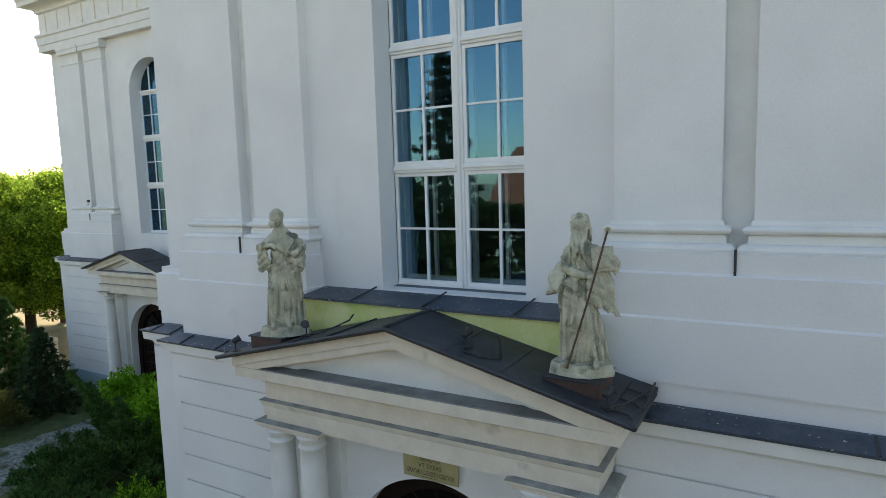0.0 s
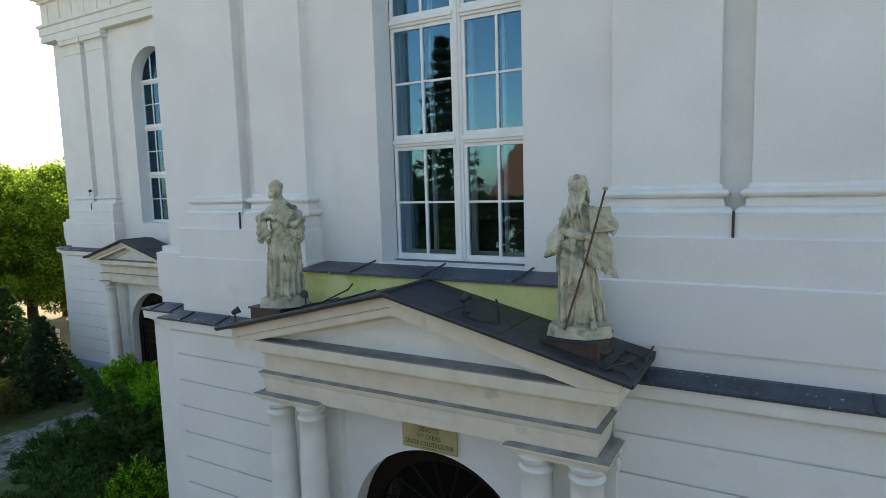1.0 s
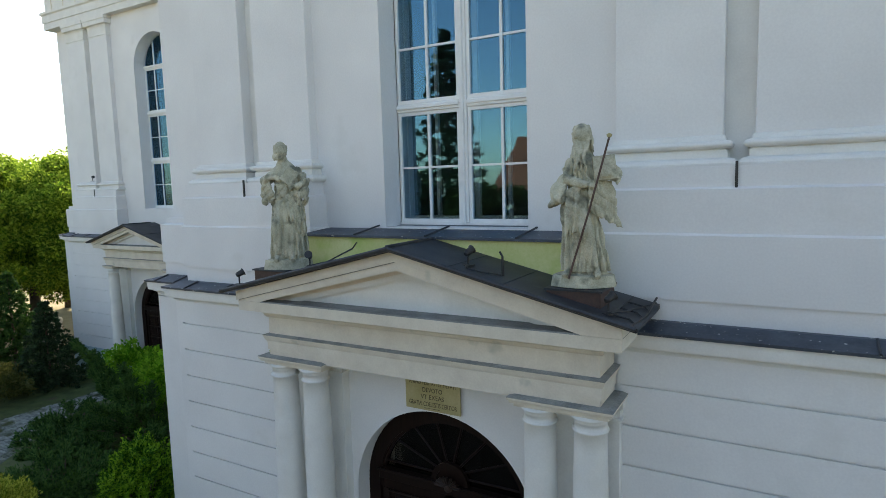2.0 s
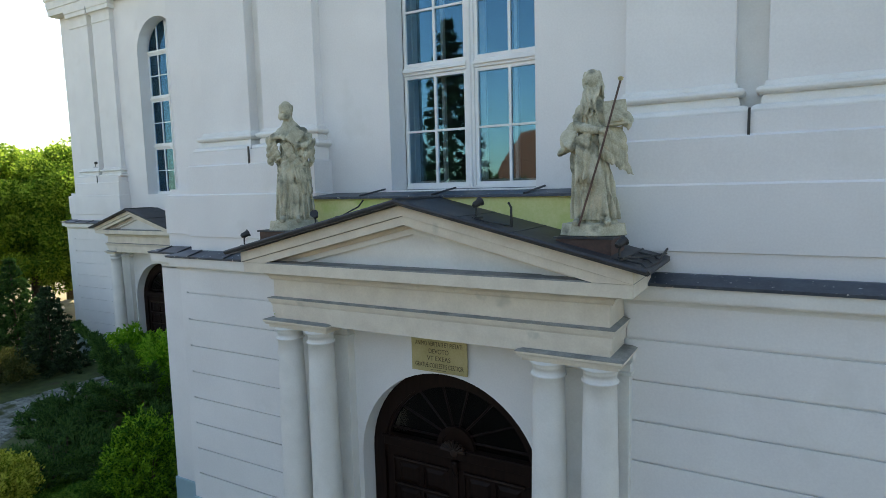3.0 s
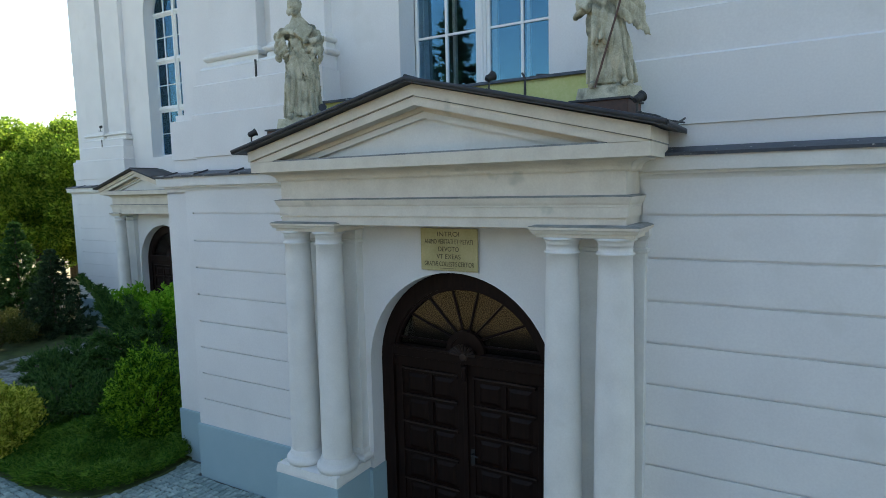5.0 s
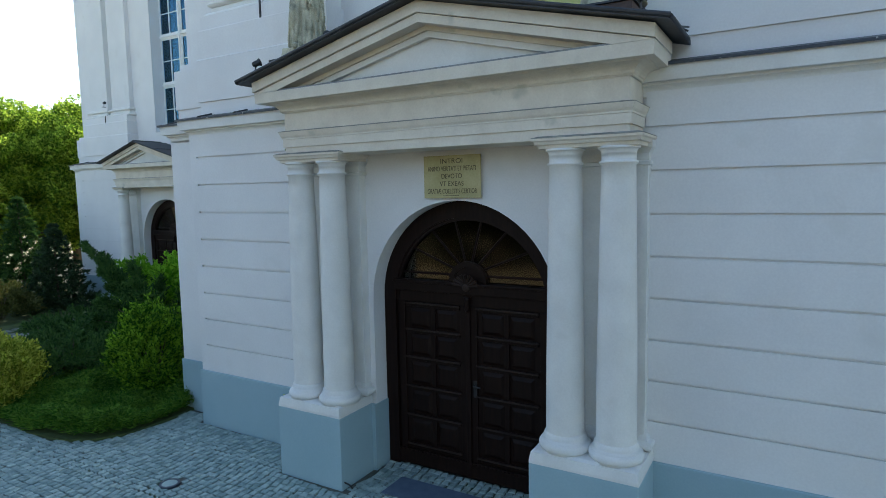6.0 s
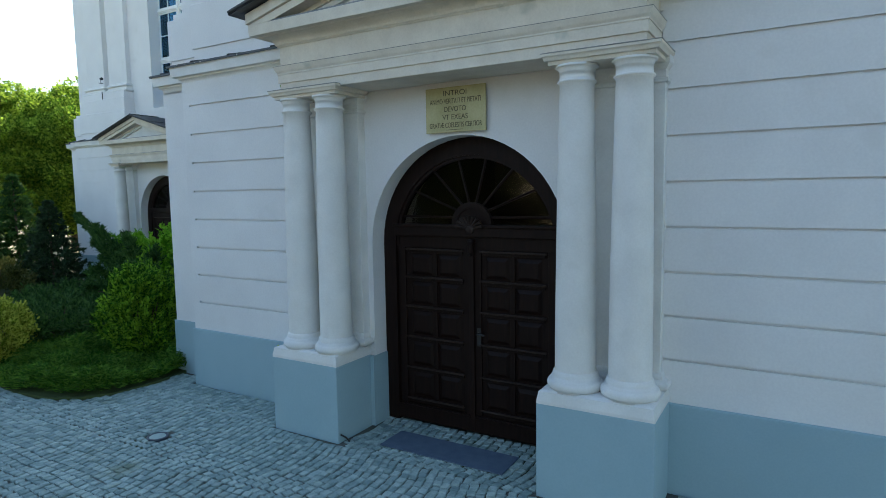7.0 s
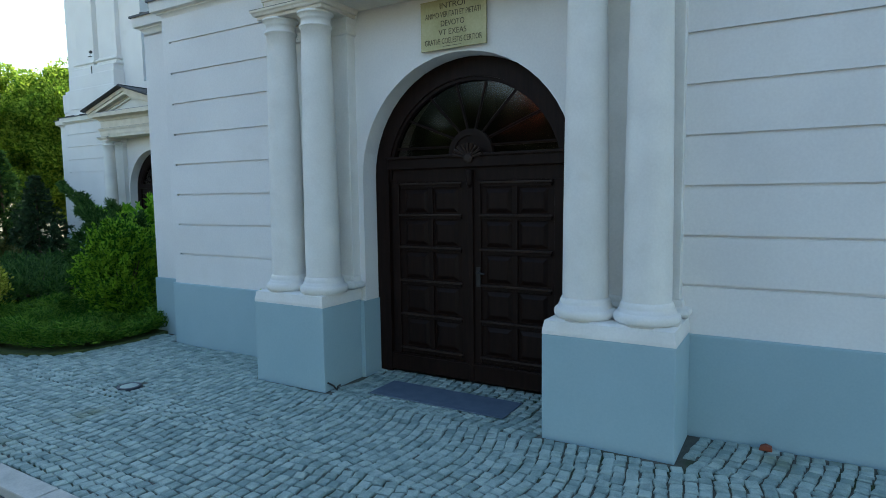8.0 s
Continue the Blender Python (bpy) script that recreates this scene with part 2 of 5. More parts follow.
def tube(points, radii, n=8, bm=None):
    """A round bar through points, with a radius at each."""
    bm = bm or bmesh.new()
    pts = [Vector(p) for p in points]
    if not isinstance(radii, (list, tuple)):
        radii = [radii] * len(pts)
    rings = []
    for i, p in enumerate(pts):
        way = (pts[min(i + 1, len(pts) - 1)] - pts[max(i - 1, 0)]).normalized()
        side = way.cross(Vector((0.31, 0.17, 0.93))).normalized()
        up = way.cross(side)
        rings.append([bm.verts.new(p + radii[i] * (math.cos(2 * math.pi * k / n) * side + math.sin(2 * math.pi * k / n) * up)) for k in range(n)])
    for a, b in zip(rings, rings[1:]):
        for i in range(n):
            j = (i + 1) % n
            bm.faces.new((a[i], a[j], b[j], b[i]))
    bm.faces.new(rings[0][::-1])
    bm.faces.new(rings[-1])
    return bm


def prism(points, y0, y1, bm=None):
    """An outline in x and z, given its depth from y0 to y1."""
    bm = bm or bmesh.new()
    a = [bm.verts.new((x, y0, z)) for x, z in points]
    b = [bm.verts.new((x, y1, z)) for x, z in points]
    bm.faces.new(a)
    bm.faces.new(b[::-1])
    for i in range(len(points)):
        j = (i + 1) % len(points)
        bm.faces.new((a[i], b[i], b[j], a[j]))
    return bm


def arched_wall(x0, x1, z0, z1, y0, y1, half, foot, spring, n=28):
    """A wall with a round-headed opening through it, centred on x = 0."""
    bm = bmesh.new()
    arc = [(half * math.cos(math.pi * (1 - k / n)), spring + half * math.sin(math.pi * (1 - k / n))) for k in range(n + 1)]
    outline = [(-half, foot)] + arc + [(half, foot)]

    def quad(a, b, c, d):
        for y in (y0, y1):
            bm.faces.new([bm.verts.new((x, y, z)) for x, z in (a, b, c, d)])

    quad((x0, z0), (-half, z0), (-half, spring), (x0, spring))
    quad((x0, spring), (-half, spring), (-half, z1), (x0, z1))
    quad((half, z0), (x1, z0), (x1, spring), (half, spring))
    quad((half, spring), (x1, spring), (x1, z1), (half, z1))
    if foot > z0:
        quad((-half, z0), (half, z0), (half, foot), (-half, foot))
    for a, b in zip(arc, arc[1:]):
        quad(a, b, (b[0], z1), (a[0], z1))
    edge = outline if foot <= z0 else outline + [outline[0]]
    for a, b in zip(edge, edge[1:]):
        bm.faces.new([bm.verts.new(c) for c in ((a[0], y0, a[1]), (b[0], y0, b[1]), (b[0], y1, b[1]), (a[0], y1, a[1]))])
    for x in (x0, x1):
        bm.faces.new([bm.verts.new(c) for c in ((x, y0, z0), (x, y1, z0), (x, y1, z1), (x, y0, z1))])
    bm.faces.new([bm.verts.new(c) for c in ((x0, y0, z1), (x1, y0, z1), (x1, y1, z1), (x0, y1, z1))])
    bmesh.ops.remove_doubles(bm, verts=bm.verts, dist=1e-5)
    return bm


def arc_bar(half0, half1, spring, y0, y1, foot=None, n=28):
    """A round-headed frame between two radii, with straight legs down to foot."""
    bm = bmesh.new()
    out, inn = [], []
    if foot is not None:
        out.append((-half1, foot)), inn.append((-half0, foot))
    for k in range(n + 1):
        c, s_ = math.cos(math.pi * (1 - k / n)), math.sin(math.pi * (1 - k / n))
        out.append((half1 * c, spring + half1 * s_)), inn.append((half0 * c, spring + half0 * s_))
    if foot is not None:
        out.append((half1, foot)), inn.append((half0, foot))
    rows = [[bm.verts.new((x, y, z)) for x, z in line] for line, y in ((out, y0), (inn, y0), (inn, y1), (out, y1))]
    for a, b in zip(rows, rows[1:] + rows[:1]):
        for i in range(len(a) - 1):
            bm.faces.new((a[i], a[i + 1], b[i + 1], b[i]))
    for i in (0, -1):
        bm.faces.new([r[i] for r in rows])
    return bm


# ---- the church front: measures shared by the main front and the wing ----
YW = -0.36            # face of the lower wall
YC = -0.03            # face of the set-back corner
YP = 0.05             # face of the pilasters
YB = 0.20             # face of the window bay
XF, XC = 4.83, 5.76   # ends of the front panel and of the corner
XI, XG0, XG1, XO = 2.09, 3.13, 3.41, 4.46  # pilasters: inner edge, gap, outer edge
PLINTH, LEDGE, EAVES = 0.90, 4.79, 12.40
WING = Matrix.Translation((-14.2, 6.0, 0))
COURSES = [0.90 + 0.432 * k for k in range(9)] + [4.79]

front = []  # the things of one front, copied once for the wing


def lower_wall():
    w = thing("wall_front", label="white plaster church wall with grooved courses over a blue-grey plinth", category="wall", kind="structure")
    part("backing", arched_wall(-XF, XF, 0, 4.85, YW + 0.03, YB + 0.35, 1.285, 0, 2.36), M_WALL, w)
    for s in (-1, 1):
        a, b = sorted((s * (XF - 0.14), s * XF))
        part("margin", box(a, b, YW - 0.002, YW + 0.04, PLINTH, LEDGE), M_WALL, w)
        for z0, z1 in zip(COURSES, COURSES[1:]):
            a, b = sorted((s * 2.22, s * (XF - 0.14)))
            part("course", box(a, b, YW - 0.002, YW + 0.04, z0 + (0.013 if z0 > 1 else 0), z1 - (0.013 if z1 < 4.7 else 0)), M_WALL, w)
        a, b = sorted((s * 1.288, s * (XF + 0.03)))
        part("plinth", box(a, b, YW - 0.035, YW + 0.03, -0.1, PLINTH), M_PLINTH, w, "blue-grey painted plinth", bevel=0.012)
        a, b = sorted((s * 1.266, s * 1.287))
        part("reveal_plinth", box(a, b, YW - 0.034, -0.082, -0.05, PLINTH), M_PLINTH, w, "blue-grey painted plinth")
        a, b = sorted((s * XF, s * XC))
        part("corner_pier", box(a, b, YC, 0.6, 0, 4.85), M_WALL, w)
        a, b = sorted((s * (XF + 0.031), s * (XC + 0.03)))
        part("plinth", box(a, b, YC - 0.03, 0.55, -0.1, PLINTH - 0.02), M_PLINTH, w, "blue-grey painted plinth", bevel=0.012)
    return w


def ledge():
    t = thing("trim_ledge", label="white moulded string course capped with dark sheet-metal flashing", category="ledge", kind="structure")
    prof = [(0.0, 4.66)] + hollow(4.69, 4.76, 0.0, 0.05) + [(0.05, 4.785), (0.11, 4.79), (0.12, 4.93)]
    cap = [(0.13, 4.932), (0.145, 4.925), (0.15, 4.955), (-0.12, 5.02)]
    part("moulding", moulded(-XF, XF, YW, 0.3, prof), M_TRIM, t)
    part("flashing", moulded(-XF, XF, YW, 0.3, cap), M_FLASH, t, "weathered blue-grey sheet-metal flashing")
    for s in (-1, 1):
        a, b = sorted((s * (XF + 0.15), s * XC))
        part("moulding", moulded(a, b, YC, 0.7, prof), M_TRIM, t)
        part("flashing", moulded(a, b, YC, 0.7, [(p, z + 0.002) for p, z in cap]), M_FLASH, t, "weathered blue-grey sheet-metal flashing")
        for x in (2.75, 3.6, 4.4) if s < 0 else (4.4,):
            part("seam", tube([(s * x, YW - 0.155, 4.96), (s * x, YW + 0.11, 5.03)], 0.013, 6), M_SHEET, t)
        for x in (5.1, 5.6):
            part("seam", tube([(s * x, YC - 0.155, 4.96), (s * x, YC + 0.11, 5.03)], 0.013, 6), M_SHEET, t)
    return t


def upper_wall():
    w = thing("wall_upper", label="white plaster upper church wall with paired pilasters", category="wall", kind="structure")
    part("bay", arched_wall(-XI - 0.3, XI + 0.3, 4.9, EAVES, YB, YB + 0.75, 1.03, 5.90, 10.55), M_WALL, w)
    for s in (-1, 1):
        dx = 0.08 if s < 0 else 0.0  # the western pair stands a little further out
        a, b = sorted((s * (XO - 0.3), s * (XC - 0.06)))
        part("corner_wall", box(a, b, 0.36, 1.0, 4.9, EAVES), M_WALL, w)
        a, b = sorted((s * (XI + 0.2), s * (XO - 0.2)))
        part("recess", box(a, b, YB + 0.02, 0.9, 4.9, EAVES), M_TRIM, w)
        a, b = sorted((s * (2.02 + dx), s * (4.62 + dx)))
        part("pedestal", moulded(a, b, -0.13, 0.85, [(0.045, 4.9), (0.045, 5.235), (0.07, 5.24), (0.07, 5.89), (0.04, 5.91), (0.04, 6.34), (0.0, 6.36), (0.0, 6.56)]), M_WALL, w)
        a, b = sorted((s * 4.6, s * (XC - 0.02)))
        part("pedestal", moulded(a, b, 0.22, 0.95, [(0.045, 4.9), (0.045, 5.235), (0.07, 5.24), (0.07, 5.89), (0.0, 5.91), (0.0, 6.0)]), M_WALL, w)
        base = [(0.04, 6.5), (0.05, 6.53)] + bulge(6.53, 6.64, 0.05, 0.085) + [(0.05, 6.645)] + hollow(6.65, 6.72, 0.05, 0.03) + [(0.03, 6.725)] + bulge(6.725, 6.81, 0.03, 0.065) + [(0.03, 6.81)] + hollow(6.81, 6.86, 0.03, 0.004)
        cap = [(0.005, 11.75), (0.005, 11.78), (0.025, 11.79), (0.025, 11.82), (0.005, 11.83), (0.005, 12.0)] + hollow(12.0, 12.14, 0.0, 0.07) + [(0.10, 12.15), (0.10, 12.28), (0.12, 12.30), (0.12, 12.40)]
        for x0, x1 in ((XI, XG0), (XG1, XO)):
            a, b = sorted((s * (x0 + dx), s * (x1 + dx)))
            part("pilaster", box(a, b, YP, 0.8, 6.5, 11.78), M_WALL, w, bevel=0.01)
            part("pilaster_base", moulded(a, b, YP, 0.8, base), M_TRIM, w, bevel=0.004, segments=1)
            part("pilaster_capital", moulded(a, b, YP, 0.8, cap), M_TRIM, w)
        x = s * ((XG0 + XG1) / 2 + dx)
        part("downpipe_stub", box(x - 0.012, x + 0.012, -0.15, -0.13, 6.33, 6.60), M_IRON, w, "short black metal strip under the pilaster gap")
    return w


def entablature():
    t = thing("trim_cornice", label="white plaster architrave, ribbed frieze and projecting cornice", category="cornice", kind="structure")
    prof = [(0.06, 12.40), (0.06, 12.62), (0.09, 12.63), (0.09, 12.88), (0.14, 12.92), (0.14, 13.0), (0.0, 13.02), (0.0, 13.72), (0.08, 13.76), (0.08, 13.84)]
    prof += hollow(13.84, 13.95, 0.10, 0.40) + [(0.46, 13.96), (0.46, 14.12)] + hollow(14.12, 14.26, 0.48, 0.62) + [(0.64, 14.3), (0.2, 14.42)]
    part("cornice", moulded(-XC + 0.06, XC - 0.06, 0.03, 1.1, prof), M_TRIM, t)
    for k in range(-7, 8):
        part("rib", box(k * 0.75 - 0.02, k * 0.75 + 0.02, 0.012, 0.05, 13.03, 13.72), M_STONE, t)
    return t


def parapet():
    p = thing("parapet", label="low yellow-painted wall under the window with a dark sheet-metal sill", category="wall", kind="structure")
    part("yellow_wall", box(-2.0, 2.0, YW + 0.02, YB + 0.02, 4.95, 5.82), M_YELLOW, p, "pale yellow-green painted wall")
    bm = bmesh.new()
    v = [bm.verts.new(c) for c in ((-2.015, YW - 0.03, 5.84), (2.015, YW - 0.03, 5.84), (2.015, YB + 0.5, 5.918), (-2.015, YB + 0.5, 5.918))]
    bm.faces.new(v)
    top = bmesh.ops.extrude_face_region(bm, geom=bm.faces[:])
    bmesh.ops.translate(bm, verts=[g for g in top["geom"] if isinstance(g, bmesh.types.BMVert)], vec=(0, 0, -0.03))
    part("sill_sheet", bm, M_FLASH, p, "dark weathered sheet-metal window sill")
    for x in (-1.12, -0.05, 1.12, 1.75):
        part("seam", tube([(x, YW - 0.035, 5.848), (x + 0.02 * x, YB, 5.92)], 0.012, 6), M_SHEET, p)
    return p


def window():
    w = thing("window_1", (0, YB + 0.42, 0), "tall round-headed white window with many small panes and cream curtains", "window", kind="structure")
    H, S, Z0 = 1.13, 10.55, 5.90
    part("window_frame", arc_bar(H - 0.10, H, S, -0.05, 0.05, Z0), M_WINDOW, w)
    part("window_frame", box(-H + 0.1, H - 0.1, -0.05, 0.05, Z0, Z0 + 0.04), M_WINDOW, w)
    part("mullion", box(-0.055, 0.055, -0.06, 0.05, Z0 + 0.04, S + H - 0.1), M_WINDOW, w, bevel=0.012)
    part("mullion", tube([(0, -0.07, Z0 + 0.02), (0, -0.07, S + H - 0.12)], 0.022, 10), M_WINDOW, w)
    rails = [7.50, 9.08, 10.6]
    for z in rails:
        for s in (-1, 1):
            a, b = sorted((s * 0.056, s * (H - 0.101)))
            part("transom", box(a, b, -0.06, 0.05, z - 0.055, z + 0.055), M_WINDOW, w, bevel=0.012)
            part("transom_drip", box(a, b, -0.085, -0.06, z - 0.015, z + 0.025), M_WINDOW, w, bevel=0.006)
    bounds = [Z0 + 0.04, *rails]
    for z0, z1 in zip(bounds, bounds[1:]):
        z0, z1 = z0 + 0.056 * (z0 > 6.1), z1 - 0.056
        for s in (-1, 1):
            a, b = sorted((s * 0.057, s * (H - 0.102)))
            sash = part("sash", box(a, a + 0.045, -0.035, 0.03, z0, z1), M_WINDOW, w, "white casement sash")
            for q in ((b - 0.045, b, z0, z1), (a + 0.045, b - 0.045, z0, z0 + 0.05), (a + 0.045, b - 0.045, z1 - 0.045, z1)):
                part("rail", box(q[0], q[1], -0.034, 0.03, q[2], q[3]), M_WINDOW, sash)
            xm, zm = (a + b) / 2, (z0 + z1) / 2
            part("glazing_bar", box(xm - 0.018, xm + 0.018, -0.03, 0.02, z0 + 0.05, z1 - 0.045), M_WINDOW, sash)
            part("glazing_bar", box(a + 0.045, xm - 0.018, -0.028, 0.02, zm - 0.014, zm + 0.014), M_WINDOW, sash)
            part("glazing_bar", box(xm + 0.018, b - 0.045, -0.028, 0.02, zm - 0.014, zm + 0.014), M_WINDOW, sash)
            for x0, x1 in ((a + 0.045, xm - 0.018), (xm + 0.018, b - 0.045)):
                for u0, u1 in ((z0 + 0.05, zm - 0.014), (zm + 0.014, z1 - 0.045)):
                    g = part("pane", box(x0, x1, -0.006, -0.002, u0, u1), M_GLASS, sash, "reflecting pane with a blue-tinted gloss")
                    g.visible_shadow = False
    inner = part("inner_window", box(-H + 0.02, -H + 0.12, 0.18, 0.24, Z0, 10.6), M_WINDOW, w, "second white window behind the first")
    for x, wd in ((-0.54, 0.022), (0.54, 0.022), (-0.07, 0.035), (0.07, 0.035), (H - 0.07, 0.05)):
        part("inner_bar", box(x - wd, x + wd, 0.18, 0.24, Z0 + 0.05, 10.6), M_WINDOW, inner)
    for z in (5.97, 7.48, 9.07, 10.6):
        part("inner_rail", box(-H + 0.12, H - 0.12, 0.185, 0.235, z - 0.05, z + 0.05), M_WINDOW, inner)
    for s in (-1, 1):
        xm = s * 0.54
        part("glazing_bar", box(xm - 0.02, xm + 0.02, -0.03, 0.02, 10.66, S + math.sqrt((H - 0.1) ** 2 - xm * xm)), M_WINDOW, w)
        bm = bmesh.new()
        pts = [(s * 0.056, 10.656)] + [(s * (H - 0.102) * math.cos(a), S + (H - 0.102) * math.sin(a)) for a in [0.11 + k * 0.118 for k in range(13)] if (H - 0.102) * math.cos(a) > 0.056]
        bm = prism(pts, -0.006, -0.002)
        g = part("pane", bm, M_GLASS, w, "reflecting pane with a blue-tinted gloss")
        g.visible_shadow = False
    return w


def curtains():
    c = thing("curtain", (0, YB + 0.62, 0), "cream curtains drawn to the sides behind the window", "curtain")
    for s in (-1, 1):
        for x0, x1 in ((0.16, 0.48), (0.62, 1.02)):
            bm = bmesh.new()
            rows = []
            for z in (5.95, 7.6, 9.3, 11.2):
                rows.append([bm.verts.new((s * (x0 + (x1 - x0) * k / 40), 0.025 * math.sin(k * 1.1 + z), z)) for k in range(41)])
            for a, b in zip(rows, rows[1:]):
                for i in range(40):
                    bm.faces.new((a[i], a[i + 1], b[i + 1], b[i]))
            part("curtain_panel", bm, M_CURTAIN, c, smooth=True)
    return c


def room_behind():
    r = thing("room_inside", (0, 0, 0), "room behind the window and door, coloured dark for the unlit inside", "room", kind="structure")
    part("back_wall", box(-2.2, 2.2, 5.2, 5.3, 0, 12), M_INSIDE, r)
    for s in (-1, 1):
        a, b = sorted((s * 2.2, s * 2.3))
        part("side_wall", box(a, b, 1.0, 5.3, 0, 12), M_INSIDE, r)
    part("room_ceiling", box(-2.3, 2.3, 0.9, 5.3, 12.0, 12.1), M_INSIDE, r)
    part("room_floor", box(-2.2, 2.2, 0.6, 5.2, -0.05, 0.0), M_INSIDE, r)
    return r


def portal(cols=(1.53, 2.06), pier=(1.315, 2.375), anta=(1.36, 2.27), wide=2.19, inner=2.085, SL=0.243, pier_right=None, tip=0.04):
    p = thing("portal", label="white classical portal with %s columns and a low pediment" % ("paired" if len(cols) > 1 else "single"), category="portal")
    for s in (-1, 1):
        a, b = (pier_right if s > 0 and pier_right else sorted((s * pier[0], s * pier[1])))
        part("pier", box(a, b, -1.07, YW - 0.036, -0.05, 0.925), M_PLINTH, p, "blue-grey painted pier", bevel=0.012)
        part("pier_cap", moulded(a, b, -1.07, YW - 0.002, [(-0.003, 0.925), (-0.003, 0.955), (-0.02, 1.045), (-0.06, 1.06)]), M_TRIM, p, "white pier cap")
        a, b = sorted((s * anta[0], s * anta[1]))
        part("anta", box(a, b, -0.47, YW + 0.05, 1.06, 4.245), M_TRIM, p, bevel=0.006)
        part("anta_base", moulded(a, b, -0.47, YW, [(0.07, 1.055)] + bulge(1.06, 1.14, 0.05, 0.04) + hollow(1.15, 1.21, 0.03, 0.004)), M_TRIM, p)
        part("anta_capital", moulded(a, b, -0.47, YW + 0.04, [(0.005, 3.98), (0.025, 3.99), (0.025, 4.02), (0.005, 4.03), (0.005, 4.10), (0.045, 4.157), (0.045, 4.241)]), M_TRIM, p)
        for cx in cols:
            prof = [(0.262, 1.052)] + [(0.24 + r, z) for r, z in bulge(1.06, 1.15, 0.005, 0.03)] + [(0.235, 1.155), (0.235, 1.175)] + [(0.20 + r, z) for r, z in hollow(1.175, 1.24, 0.025, 0.0)]
            steps = 14
            for k in range(steps + 1):
                f = k / steps
                prof.append((0.20 - 0.038 * f ** 1.6, 1.245 + (3.985 - 1.245) * f))
            prof += [(0.172, 3.99)] + [(0.165 + r, z) for r, z in bulge(3.992, 4.022, 0.005, 0.015, 4)] + [(0.163, 4.025), (0.163, 4.085)] + [(0.165 + r, z) for r, z in hollow(4.085, 4.14, 0.0, 0.035)] + [(0.20, 4.142), (0.20, 4.16)]
            part("column", lathe(s * cx, -0.79, prof, 40), M_TRIM, p, "white plastered round column", smooth=True)
        a, b = sorted((s * (min(cols) - 0.23), s * (max(cols) + 0.215)))
        part("abacus", moulded(a, b, -0.945, YW - 0.02, [(-0.02, 4.158), (0.0, 4.162), (0.0, 4.195), (0.03, 4.20), (0.04, 4.225), (0.055, 4.24), (0.055, 4.262), (0.0, 4.268)]), M_STONE, p, "weathered stone abacus over the columns")
        part("abacus_cover", moulded(a, b, -0.945, YW - 0.02, [(0.058, 4.262), (0.060, 4.268), (0.0, 4.285)]), M_DIRT, p, "grey weathered abacus top")
    ent = [(-0.01, 4.245), (0.0, 4.25), (0.0, 4.355), (0.018, 4.357), (0.018, 4.455), (0.026, 4.458), (0.026, 4.475), (0.042, 4.50), (0.055, 4.535), (0.06, 4.552), (-0.005, 4.562), (-0.005, 4.795)]
    part("architrave", moulded(-wide, wide, -0.915, YW, ent), M_STONE, p, "weathered cream architrave and frieze")
    part("fillet_cover", moulded(-wide, wide, -0.915, YW, [(0.061, 4.552), (0.063, 4.557), (-0.003, 4.572)]), M_DIRT, p, "grey weathered top of the fillet")
    corn = [(0.02, 4.79), (0.03, 4.805)] + hollow(4.81, 4.895, 0.04, 0.17) + [(0.18, 4.905), (0.255, 4.91), (0.26, 5.035), (0.10, 5.04)]
    part("cornice", moulded(-wide, wide, -0.90, YW, corn), M_STONE, p, "weathered cream cornice")
    part("cornice_cover", prism([(-inner, 5.03), (inner, 5.03), (inner - 0.06, 5.052), (-inner + 0.06, 5.052)], -1.157, -0.90), M_COVER, p, "dark grey sheet-metal cover on the cornice")
    peak = 5.038 + inner * SL
    out = wide + 0.265
    part("tympanum", prism([(-inner - 0.2, 5.04), (inner + 0.2, 5.04), (tip, 5.04 + (inner + 0.2) * SL)], -0.91, YW), M_TRIM, p, "plain white tympanum")

    def strip(s, d0, d1, y0, name, mat, lab=""):
        """A raking band between two heights above the line of the inner edge."""
        (x0, z0), (x1, z1) = [((peak + d - 5.038) / SL, peak + d) for d in (d0, d1)]
        outline = [(tip, z0), (tip, z1), (s * min(x1, out), max(5.038, z1 - min(x1, out) * SL)), (s * min(x0, out), 5.038 if x0 < out else z0 - out * SL)]
        if x1 > out > x0:
            outline.insert(3, (s * out, 5.038))
        part(name, prism(outline, y0, YW + 0.01), mat, p, lab)

    for s in (-1, 1):
        strip(s, -0.115, -0.05, -0.97, "rake_moulding", M_TRIM)
        strip(s, -0.05, 0.0, -1.0, "rake_moulding", M_STONE)
        strip(s, 0.0, 0.09, -1.16, "rake_corona", M_STONE, "weathered cream raking cornice")
        strip(s, 0.09, 0.098, -1.145, "rake_corona", M_DIRT)
        strip(s, 0.098, 0.215, -1.19, "rake_corona", M_STONE, "weathered cream raking cornice")
    return p


